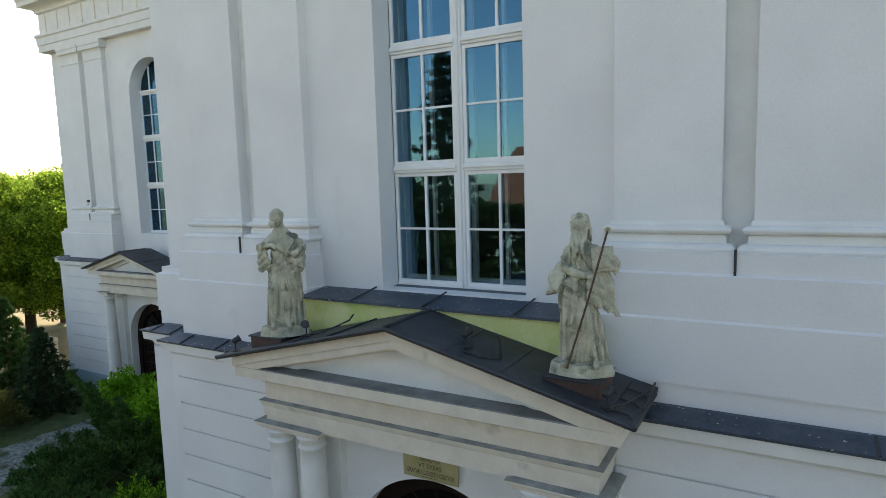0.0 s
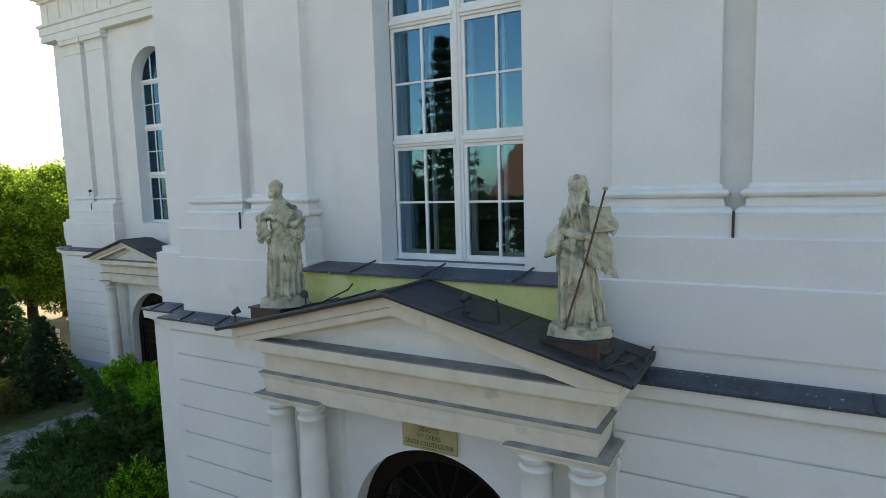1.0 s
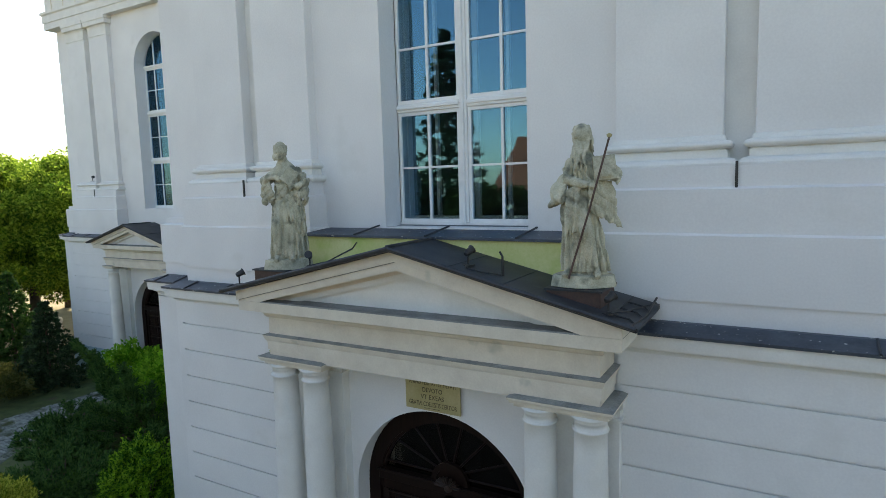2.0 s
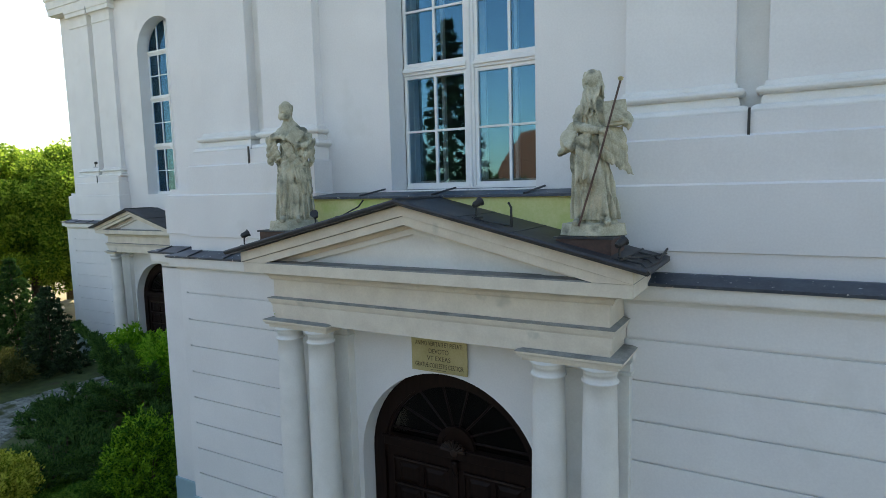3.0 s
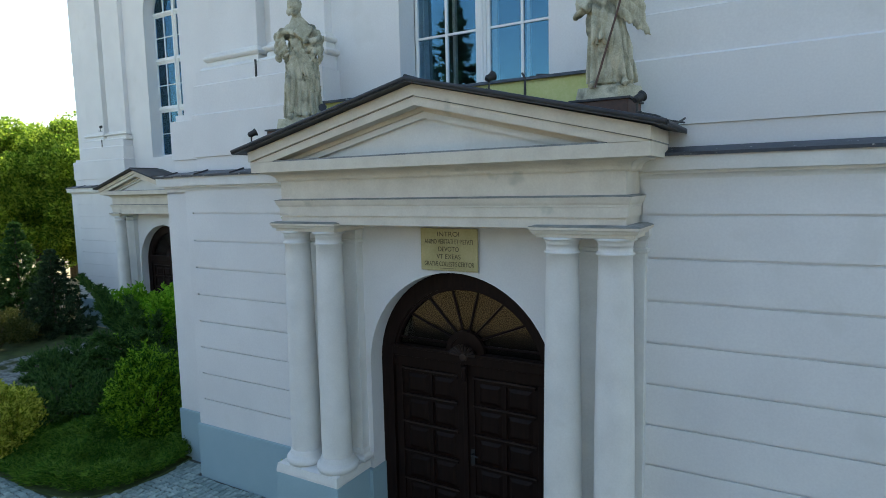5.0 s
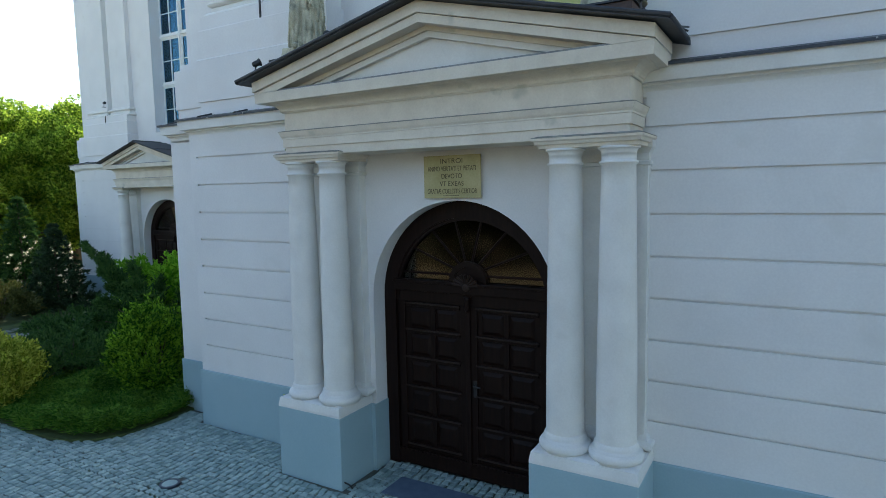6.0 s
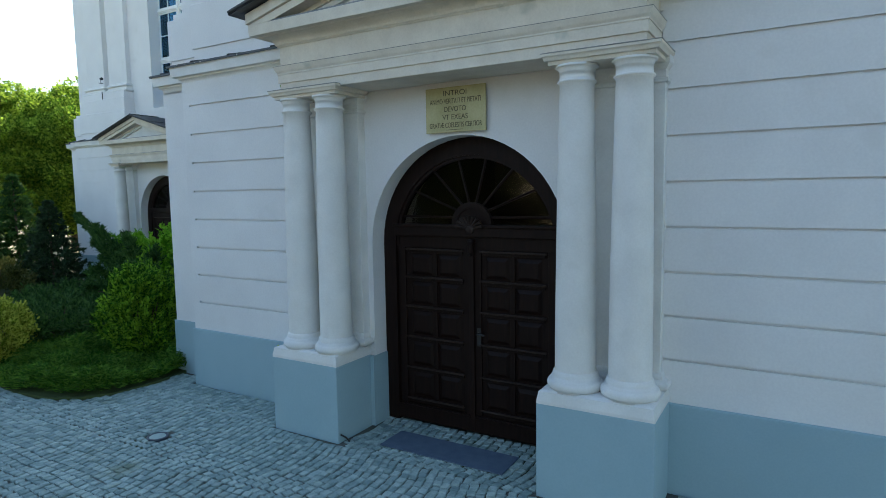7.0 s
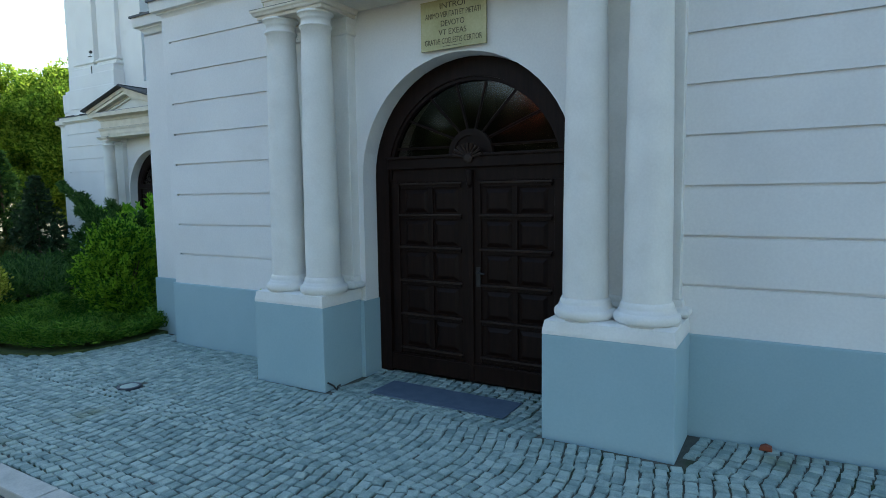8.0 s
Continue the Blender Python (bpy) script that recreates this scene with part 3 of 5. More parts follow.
def portal_roof(z0=5.812, z1=5.188, xe=2.60, seams=(0.75, 1.35), tip=0.04):
    r = thing("portal_roof", label="dark sheet-metal gable roof over the portal", category="roof")
    for s in (-1, 1):
        out = [(tip, z0), (s * xe, z1), (s * xe, z1 - 0.045), (tip + s * 0.001, z0 - 0.045)]
        part("roof_sheet", prism(out, -1.31, -0.20), M_SHEET, r, "dark sheet-metal roof slope")
        sl = (z1 - z0) / xe
        for x in seams:
            part("seam", tube([(s * x, -1.312, z0 + sl * x + 0.004), (s * x, -0.36, z0 + sl * x + 0.004)], 0.010, 6), M_SHEET, r)
        part("verge", tube([(tip, -1.315, z0 - 0.01), (s * xe, -1.315, z1 - 0.01)], 0.022, 8), M_SHEET, r)
        part("eave", tube([(s * xe, -1.31, z1 - 0.02), (s * xe, -0.36, z1 - 0.02)], 0.022, 8), M_SHEET, r)
    part("ridge", tube([(tip, -1.32, z0 + 0.005), (tip, -0.35, z0 + 0.005)], 0.022, 8), M_SHEET, r)
    return r


def door():
    d = thing("door_1", (0, 0.0, 0), "closed dark brown double door with raised panels and a fanlight", "door", kind="structure")
    C = 2.33
    part("door_frame", arc_bar(1.10, 1.31, C, -0.08, 0.06, 0.0), M_DOOR, d)
    part("transom", box(-1.1, 1.1, -0.10, 0.05, 2.45, 2.60), M_DOOR, d, bevel=0.01)
    part("transom_moulding", box(-1.12, 1.12, -0.125, -0.10, 2.565, 2.60), M_DOOR, d, bevel=0.008)
    part("head_rail", box(-1.1, 1.1, -0.05, 0.04, 2.30, 2.45), M_DOOR, d)
    bm = prism([(-1.08, 2.6)] + [(1.1 * math.cos(math.pi * (1 - k / 40)), C + 1.1 * math.sin(math.pi * (1 - k / 40))) for k in range(4, 37)] + [(1.08, 2.6)], -0.012, -0.006)
    g = part("fanlight_pane", bm, M_DOORGLASS, d, "dark fanlight glass")
    g.visible_shadow = False
    part("fanlight_arch", arc_bar(1.06, 1.10, C, -0.06, 0.03), M_DOOR, d)
    part("fanlight_hub", arc_bar(0.20, 0.27, 2.6, -0.07, 0.03), M_DOOR, d)
    part("fanlight_hub", prism([(0.20 * math.cos(math.pi * k / 16), 2.6 + 0.2 * math.sin(math.pi * k / 16)) for k in range(17)], -0.05, 0.02), M_DOOR, d)
    shell = part("shell_ornament", lathe(0, 0, [(0.06, -0.01), (0.055, 0.02), (0.03, 0.03), (0.0, 0.032)], 16), M_DOOR_PALE, d, "carved shell over the door leaves")
    shell.matrix_basis = pose(0, -0.10, 2.55, 90)
    for k in range(9):
        a = math.pi * (0.08 + 0.84 * k / 8)
        part("shell_rib", tube([(0.05 * math.cos(a), -0.115, 2.55 + 0.05 * math.sin(a)), (0.19 * math.cos(a), -0.135, 2.55 + 0.16 * math.sin(a))], [0.010, 0.024], 6), M_DOOR_PALE, d)
    part("pendant", lathe(0, -0.085, [(0.01, 2.22), (0.035, 2.26), (0.045, 2.32), (0.03, 2.38), (0.05, 2.42)], 12), M_DOOR, d, smooth=True)
    for k in range(1, 9):
        a = math.pi * k / 9
        e = 1.06
        start = Vector((0.25 * math.cos(a), -0.02, 2.6 + 0.25 * math.sin(a)))
        tip = Vector((e * math.cos(a), -0.02, C + math.sqrt(max(0.0, e * e - (e * math.cos(a)) ** 2))))
        part("fanlight_bar", tube([start, tip], 0.017, 6), M_DOOR, d)
    ZR = [0.30, 0.715, 1.12, 1.52, 1.90, 2.26]
    for s in (-1, 1):
        a, b = sorted((s * 0.012, s * 1.10))
        leaf = part("door_leaf", box(a, b, -0.03, 0.03, 0.02, 2.30), M_DOOR, d, "dark brown panelled door leaf")
        part("bottom_rail", box(a, b, -0.075, -0.03, 0.03, 0.24), M_DOOR, leaf, bevel=0.008)
        part("kick_moulding", box(a, b, -0.09, -0.075, 0.20, 0.225), M_DOOR, leaf)
        xs = [s * 0.13, s * 0.53, s * 0.94]
        for x in (s * 0.07, s * 1.02, s * 0.53):
            wd = 0.05 if abs(x) != 0.53 else 0.03
            part("stile", box(x - wd, x + wd, -0.055, -0.03, 0.24, 2.30), M_DOOR, leaf, bevel=0.006)
        for z in ZR:
            part("rail", box(min(xs), max(xs), -0.06, -0.031, z - 0.03, z + 0.03), M_DOOR, leaf, bevel=0.006)
            part("rail_moulding", box(min(xs) - 0.02, max(xs) + 0.02, -0.085, -0.06, z + 0.008, z + 0.03), M_DOOR_PALE, leaf, bevel=0.006)
        for i in (0, 1):
            x0, x1 = sorted((xs[i], xs[i + 1]))
            for z0, z1 in zip(ZR, ZR[1:]):
                pb = bmesh.new()
                lo = [(x0 + 0.05, z0 + 0.05), (x1 - 0.05, z0 + 0.05), (x1 - 0.05, z1 - 0.05), (x0 + 0.05, z1 - 0.05)]
                hi = [(x0 + 0.09, z0 + 0.095), (x1 - 0.09, z0 + 0.095), (x1 - 0.09, z1 - 0.095), (x0 + 0.09, z1 - 0.095)]
                va = [pb.verts.new((x, -0.031, z)) for x, z in lo]
                vb = [pb.verts.new((x, -0.055, z)) for x, z in hi]
                pb.faces.new(vb)
                pb.faces.new(va[::-1])
                for k in range(4):
                    pb.faces.new((va[k], va[(k + 1) % 4], vb[(k + 1) % 4], vb[k]))
                part("panel", pb, M_DOOR, leaf)
    cover = part("cover_strip", box(-0.035, 0.035, -0.085, -0.03, 0.03, 2.42), M_DOOR, d, bevel=0.012)
    part("door_handle", tube([(0.09, -0.06, 1.28), (0.09, -0.11, 1.28), (0.19, -0.12, 1.275)], [0.014, 0.012, 0.010], 8), M_IRON, d, "black iron lever handle")
    part("lock_plate", box(0.065, 0.115, -0.065, -0.055, 1.12, 1.34), M_IRON, d)
    return d


for build in (lower_wall, ledge, upper_wall, entablature, window, room_behind, door):
    front.append(build())
for ob in front:
    copy_thing(ob, WING @ ob.matrix_basis)
portal(pier_right=(1.225, 2.35))
portal_roof()
small = [portal((1.55,), (1.30, 1.81), (1.33, 1.74), 1.72, 1.56, 0.30, tip=0.0), portal_roof(5.77, 5.135, 2.06, (1.0,), 0.0)]
for ob in small:
    for o in ob.children_recursive:
        for v in o.data.vertices:
            if v.co.z > 1.06:
                v.co.z = 1.06 + (v.co.z - 1.06) * 0.937
    ob.matrix_basis = WING @ ob.matrix_basis
parapet()
fold = curtains()
fold.matrix_basis = WING @ fold.matrix_basis

# body of the building behind both fronts
body = thing("wall_body", label="white plaster side walls of the church", category="wall", kind="structure")
part("side_wall", box(-5.70, -5.2, 0.60, 6.2, 0, 12.4), M_WALL, body)
part("side_wall", box(5.2, 5.70, 0.60, 16, 0, 12.4), M_WALL, body)
part("link_wall", box(-9.0, -5.6, 6.3, 6.8, 0, 14.3), M_WALL, body)
part("side_wall", box(-19.9, -19.4, 6.7, 18, 0, 14.3), M_WALL, body)
part("rear_wall", box(-19.9, 5.7, 18, 18.5, 0, 14.3), M_WALL, body)
rf = thing("roof", label="dark sheet-metal roof of the church", category="roof", kind="structure")
part("roof_sheet", box(-5.9, 5.9, 0.3, 12.5, 14.40, 14.6), M_SHEET, rf)
part("roof_sheet", box(-20.2, 5.9, 6.4, 18.6, 14.61, 14.8), M_SHEET, rf)

# ---- ground ----
ground = tagged(new("ground", finish(box(-1500, 1500, -1500, 1500, -0.6, -0.09), "ground", M_EARTH)), "dry sandy ground with thin grass around the church", "ground", kind="structure")
BED = [(-5.55, 0.0), (-5.45, -0.7), (-5.5, -1.3), (-5.75, -1.7), (-6.2, -1.95), (-7.0, -2.05), (-8.1, -2.0), (-10.4, -1.2), (-12.6, 0.1), (-13.9, 1.8), (-14.6, 3.2), (-14.9, 4.7), (-12.6, 5.0), (-12.6, 6.4), (-5.55, 6.4)]
LAWN = [(-15.9, 5.3), (-15.8, 3.9), (-16.0, 1.7), (-15.0, -0.6), (-13.0, -2.6), (-11.0, -3.72), (-40.0, -3.72), (-40.0, 5.2)]


def inside(x, y, poly):
    hit = False
    for (x0, y0), (x1, y1) in zip(poly, poly[1:] + poly[:1]):
        if (y0 > y) != (y1 > y) and x < (x1 - x0) * (y - y0) / (y1 - y0) + x0:
            hit = not hit
    return hit


def slab(poly, z0, z1):
    bm = bmesh.new()
    lo, hi = [bm.verts.new((x, y, z0)) for x, y in poly], [bm.verts.new((x, y, z1)) for x, y in poly]
    bm.faces.new(hi)
    bm.faces.new(lo[::-1])
    for i in range(len(poly)):
        j = (i + 1) % len(poly)
        bm.faces.new((lo[i], lo[j], hi[j], hi[i]))
    return bm


pavement = thing("pavement", label="grey granite sett pavement laid in arcs before the church", category="pavement", kind="structure")
part("sand_bed", box(-17.4, 9, -3.74, 6.6, -0.088, -0.022), M_JOINT, pavement, "dark mossy joints between the setts")
kerb = thing("kerb", label="pale concrete kerb along the pavement edge", category="kerb", kind="structure")
for k in range(-14, 12):
    part("kerb_stone", box(k * 1.0 - 1.555 + 0.006, k * 1.0 - 0.561, -3.94, -3.735, -0.3, 0.012), M_KERB, kerb, bevel=0.012)
M_ROAD = material("asphalt", (0.045, 0.045, 0.045), (0.075, 0.073, 0.07), 0.85, 3.0, 80, 0.4, 0.006)
tagged(new("road", finish(box(-60, 60, -11.0, -3.945, -0.3, -0.06), "road", M_ROAD)), "dark asphalt road beside the kerb", "road", kind="structure")
bed = tagged(new("planting_bed", finish(slab(BED, -0.09, 0.02), "planting_bed", M_GRASS)), "planted bed of soil and grass beside the wall", "bed", kind="structure")
lawn = tagged(new("lawn", finish(slab(LAWN, -0.09, 0.0), "lawn", M_GRASS)), "shaded strip of lawn beyond the path", "lawn", kind="structure")


# ---- plants ----
rng = np.random.default_rng(7)


def unit(a):
    return a / np.maximum(np.linalg.norm(a, axis=1, keepdims=True), 1e-9)


def blades(P, D, L, W):
    """Diamond-shaped leaves: base, two sides and tip, folded a little along the middle."""
    n = len(P)
    side = unit(np.cross(D, rng.normal(size=(n, 3))))
    L, W = np.broadcast_to(L, n)[:, None], np.broadcast_to(W, n)[:, None]
    up = unit(np.cross(side, D))
    mid = P + D * L * 0.5 + up * W * 0.25
    V = np.stack([P, mid + side * W * 0.5, P + D * L, mid - side * W * 0.5], 1).reshape(-1, 3)
    F = np.arange(4 * n).reshape(-1, 4)
    return V, F


def foliage(name, sets, mat, parent, label=""):
    V, F, base = [], [], 0
    for v, f in sets:
        V.append(v)
        F.append(f + base)
        base += len(v)
    V, F = np.concatenate(V), np.concatenate(F)
    me = bpy.data.meshes.new(name)
    me.from_pydata(V.tolist(), [], F.tolist())
    me.materials.append(mat)
    ob = new(name, me)
    ob.parent = parent
    return tagged(ob, label)


def lumps(D, seed, power=0.22):
    """An uneven outline: waves over the sphere of directions."""
    r = np.random.default_rng(seed)
    out = np.ones(len(D))
    for k in range(7):
        axis = r.normal(size=3)
        out += power / (1 + k * 0.5) * np.sin((2.2 + 1.3 * k) * D @ axis + r.uniform(0, 6))
    return out


def bush(name, at, size, n, leaf, mat, label, seed, low=-0.8, upward=0.4, power=0.10, category="shrub", per=42):
    """A shrub of leafy shoots that end at an uneven outline, some of them sticking out."""
    b = thing(name, at, label, category)
    shoots = n // per
    D = unit(rng.normal(size=(shoots * 2, 3)))
    D = D[D[:, 2] > low][:shoots]
    R = lumps(D, seed, power) * rng.uniform(0.80, 1.13, len(D))
    S = np.array(size) * (1, 1, 0.5)
    tips = D * R[:, None] * S + (0, 0, size[2] * 0.5)
    grow = unit(D * (1, 1, 0.8) + (0, 0, upward) + rng.normal(size=D.shape) * 0.18)
    length = min(size) * rng.uniform(0.30, 0.55, len(D))
    f = rng.uniform(0, 1, (len(D), per)) ** 0.75
    P = tips[:, None, :] - grow[:, None, :] * (length[:, None] * (1 - f))[:, :, None]
    P = P + rng.normal(size=P.shape) * leaf * (0.25 + 0.55 * (1 - f))[:, :, None]
    W = unit((grow[:, None, :] * 0.9 + rng.normal(size=P.shape) * 0.55).reshape(-1, 3))
    P = P.reshape(-1, 3)
    P[:, 2] = np.maximum(P[:, 2], 0.03)
    L = leaf * rng.uniform(0.6, 1.3, len(P))
    foliage("foliage", [blades(P, W, L, L * 0.5)], mat, b)
    for k in range(5):
        a = k * 1.26 + seed
        part("stem", tube([(0.05 * math.cos(a), 0.05 * math.sin(a), -0.05), (size[0] * 0.3 * math.cos(a), size[1] * 0.3 * math.sin(a), size[2] * 0.4), (size[0] * 0.55 * math.cos(a), size[1] * 0.55 * math.sin(a), size[2] * 0.7)], [0.02, 0.015, 0.006], 6), M_BARK, b)
    return b


def spray_branch(base, tip, sag, n, spread, length, width):
    """One branch set with ragged twigs, each a tuft of short needles that grow forward and outward."""
    per = 16
    n = max(5, n // per)
    f = rng.uniform(0.06, 1.0, n) ** 0.8
    base, tip = np.array(base), np.array(tip)
    way = tip - base
    P = base + way * f[:, None]
    P[:, 2] += sag * np.sin(np.pi * f)
    out = unit(rng.normal(size=(n, 3)) * (1, 1, 0.5))
    grow = unit(unit(way[None, :])[0] * 0.9 + out * 0.8 + (0, 0, 0.15))
    reach = spread * (1.25 - f) ** 0.6 * rng.uniform(0.45, 1.5, n)
    g = rng.uniform(0.05, 1.0, (n, per))
    Q = P[:, None, :] + grow[:, None, :] * (reach[:, None] * g)[:, :, None]
    Q = Q + rng.normal(size=Q.shape) * 0.10 * length
    D = unit((grow[:, None, :] + rng.normal(size=Q.shape) * 0.5).reshape(-1, 3))
    L = length * rng.uniform(0.45, 1.0, n * per)
    return blades(Q.reshape(-1, 3), D, L, width)


def juniper(name, at, arms, mat, label, per=700, spread=0.32, length=0.16, width=0.035):
    j = thing(name, at, label, "shrub")
    sets = []
    for tip, sag in arms:
        sets.append(spray_branch((0, 0, 0.1), tip, sag, per, spread, length, width))
        part("branch", tube([(0, 0, -0.05), (tip[0] * 0.5, tip[1] * 0.5, tip[2] * 0.5 + sag), tip], [0.04, 0.025, 0.006], 6), M_BARK, j)
    foliage("foliage", sets, mat, j)
    return j


def spruce(name, at, height, radius, label, per=90, mat=None, whorls=22, leaf=0.22):
    t = thing(name, at, label, "tree")
    part("trunk", tube([(0, 0, -0.1), (0, 0, height * 0.5), (0, 0, height * 0.97)], [height * 0.018, height * 0.011, 0.01], 8), M_BARK, t)
    sets = []
    for k in range(whorls):
        f = k / (whorls - 1)
        z = height * (0.04 + 0.93 * f)
        r = radius * (1 - f) ** 0.85 + 0.05 * radius
        for a in np.arange(0, 6.28, 6.28 / 7) + rng.uniform(0, 6):
            rr = r * rng.uniform(0.75, 1.1)
            sets.append(spray_branch((0, 0, z), (rr * math.cos(a), rr * math.sin(a), z - 0.12 * rr + rng.uniform(-0.05, 0.1) * rr), -0.04 * rr, max(12, int(per * (0.25 + 0.75 * (1 - f)))), 0.16 * rr + 0.05, leaf, leaf * 0.28))
    foliage("crown", sets, mat or L_SPRUCE, t)
    return t


def broadleaf(name, at, height, width, label, seed, clumps=70, per=330, leaf=0.24, mat=None):
    t = thing(name, at, label, "tree", group="trees beyond the churchyard")
    r = np.random.default_rng(seed)
    part("trunk", tube([(0, 0, -0.2), (0.1, 0, height * 0.25), (-0.1, 0.1, height * 0.55), (0, 0, height * 0.85)], [0.28, 0.22, 0.13, 0.03], 10), M_BARK, t)
    sets = []
    for k in range(clumps):
        d = unit(r.normal(size=(1, 3)))[0]
        f = r.uniform(0.35, 1.0) ** 0.6
        c = np.array((d[0] * width * f, d[1] * width * f, height * 0.56 + d[2] * height * 0.42 * f))
        cr = r.uniform(0.08, 0.2) * width + 0.25
        if k % 6 == 0:
            part("limb", tube([(0, 0, height * 0.3), tuple(c * (0.5, 0.5, 0.75)), tuple(c)], [0.10, 0.06, 0.015], 6), M_BARK, t)
        D = unit(rng.normal(size=(per, 3)))
        P = c + D * (cr * rng.uniform(0.3, 1.0, per) ** 0.5)[:, None] * (1, 1, 0.75)
        L = leaf * rng.uniform(0.6, 1.3, per)
        sets.append(blades(P, unit(D + rng.normal(size=D.shape) * 0.8), L, L * 0.6))
    foliage("crown", sets, mat or L_TREE, t)
    return t


bush("round_shrub", (-6.85, 0.05, 0), (0.60, 0.60, 1.72), 22000, 0.075, L_BOX, "dense green rounded shrub beside the church wall", 3, power=0.10, upward=0.9)
bush("golden_shrub", (-8.85, -1.62, 0), (0.80, 0.74, 1.28), 24000, 0.07, L_GOLD, "yellow-green variegated shrub at the edge of the bed", 5, power=0.14, upward=0.9)
bush("bright_shrub", (-10.7, 3.5, 0), (1.0, 1.0, 2.05), 9000, 0.14, L_BRIGHT, "bright green leafy shrub by the wall", 9, power=0.2)
bush("bright_shrub", (-13.3, 4.2, 0), (0.95, 0.9, 1.75), 9000, 0.13, L_BRIGHT, "lower bright green leafy shrub by the path", 10, power=0.2)
bush("olive_shrub", (-17.8, 2.2, 0), (1.2, 1.0, 1.15), 9000, 0.09, L_OLIVE, "low olive-brown shrub beyond the path", 11, power=0.14)
big = juniper("spreading_juniper", (-9.7, 2.2, 0), [((-0.7, -0.9, 1.3), 0.2), ((0.6, -0.8, 1.5), 0.2), ((1.5, 0.3, 1.6), 0.2), ((-1.6, -0.6, 1.1), 0.15), ((-0.9, -1.1, 0.9), 0.25), ((0.3, 0.9, 1.6), 0.2), ((-1.4, 0.6, 1.2), 0.2), ((1.5, -0.9, 1.1), 0.2), ((0.1, 0.0, 1.75), 0.1), ((-0.7, -0.2, 1.6), 0.1)], L_JUNI, "dark green spreading juniper with long slanting boughs", 1300, 0.36, 0.14, 0.03)
sets = [spray_branch((-0.3, 0, 0.9), tip, sag, n, sp, 0.15, 0.03) for tip, sag, n, sp in (((-3.1, 0.0, 2.50), -0.05, 3000, 0.17), ((-2.5, 0.1, 2.25), 0.0, 2200, 0.17), ((-2.0, -0.2, 1.85), 0.0, 2200, 0.2), ((-1.2, 0.1, 2.05), 0.05, 1800, 0.2), ((-1.9, -0.1, 1.45), 0.05, 2000, 0.22))]
foliage("bough", sets, L_JUNI, big)
juniper("low_juniper", (-9.4, -0.1, 0), [((1.4 * math.cos(a), 1.2 * math.sin(a), 0.58 + 0.18 * math.sin(3 * a)), 0.2) for a in np.arange(0, 6.2, 0.5)], L_JUNI, "low dark green juniper in the bed", 1000, 0.36, 0.13, 0.03)
juniper("low_juniper", (-11.0, 1.0, 0), [((1.15 * math.cos(a), 1.1 * math.sin(a), 0.55 + 0.2 * math.sin(2 * a)), 0.2) for a in np.arange(0.2, 6.2, 0.5)], L_JUNI, "low dark green juniper in the bed", 900, 0.36, 0.13, 0.03)

juniper("low_juniper", (-12.5, 1.9, 0), [((0.95 * math.cos(a), 0.95 * math.sin(a), 0.5 + 0.15 * math.sin(3 * a)), 0.15) for a in np.arange(0.1, 6.2, 0.55)], L_JUNI, "low dark green juniper at the edge of the path", 900, 0.34, 0.13, 0.03)

mat_plants = thing("creeping_juniper", (0, 0, 0), "low mat of bright green creeping juniper along the pavement", "ground cover", kind="stuff")
pts = np.column_stack([rng.uniform(-9.6, -5.3, 90000), rng.uniform(-2.2, 0.6, 90000)])
keep = np.array([inside(x, y, BED) for x, y in pts])
pts = pts[keep]
edge = 0.10 + 0.16 * np.sin(1.9 * pts[:, 0] + 0.7) * np.sin(2.3 * pts[:, 1]) + 0.12 * np.sin(5.1 * pts[:, 0]) * np.sin(4.3 * pts[:, 1] + 1)
hz = (0.20 + 0.9 * edge) * rng.uniform(0.25, 1, len(pts))
D = unit(np.column_stack([rng.normal(size=len(pts)), rng.normal(size=len(pts)) - 0.3, rng.uniform(0.1, 0.9, len(pts))]))
foliage("foliage", [blades(np.column_stack([pts, np.maximum(hz, 0.0)]), D, rng.uniform(0.06, 0.15, len(pts)), 0.018)], L_MATJ, mat_plants)

spruce("young_spruce", (-17.9, 4.0, 0), 2.9, 1.25, "small blue-green spruce beyond the path", 260, whorls=15, leaf=0.16)
spruce("young_spruce", (-19.9, 3.9, 0), 3.8, 1.35, "taller dark spruce beyond the path", 260, L_JUNI, whorls=17, leaf=0.17)
spruce("young_spruce", (-21.4, 3.2, 0), 3.3, 1.3, "dark spruce on the lawn beyond the path", 220, L_JUNI, whorls=15, leaf=0.17)
for at, h, w, sd in (((-26.5, 10.5, 0), 8.3, 3.3, 1), ((-30.0, 6.5, 0), 8.9, 3.9, 2), ((-32.5, 12.5, 0), 9.4, 4.4, 3), ((-35.5, 3.0, 0), 8.6, 4.2, 4), ((-27.0, 4.6, 0), 6.0, 2.6, 5), ((-25.2, 15.0, 0), 9.4, 3.5, 6), ((-38.0, 9.0, 0), 9.8, 4.4, 7), ((-29.0, 9.0, 0), 8.6, 3.6, 8)):
    broadleaf("tree", at, h, w, "leafy green broadleaf tree in sunlight", sd, 130, 560, 0.145)

# gate post and fence by the far corner
post = thing("gate_post", (-23.6, 7.0, 0), "cream stone gate post with a flat cap", "gate post")
part("shaft", box(-0.3, 0.3, -0.3, 0.3, -0.1, 1.0), M_CREAM, post, bevel=0.01)
part("cap", moulded(-0.3, 0.3, -0.3, 0.3, [(0.0, 1.0), (0.06, 1.03), (0.06, 1.12), (0.0, 1.2)]), M_CREAM, post)
fence = thing("iron_fence", (-23.9, 7.0, 0), "dark iron railing beside the gate post", "fence")
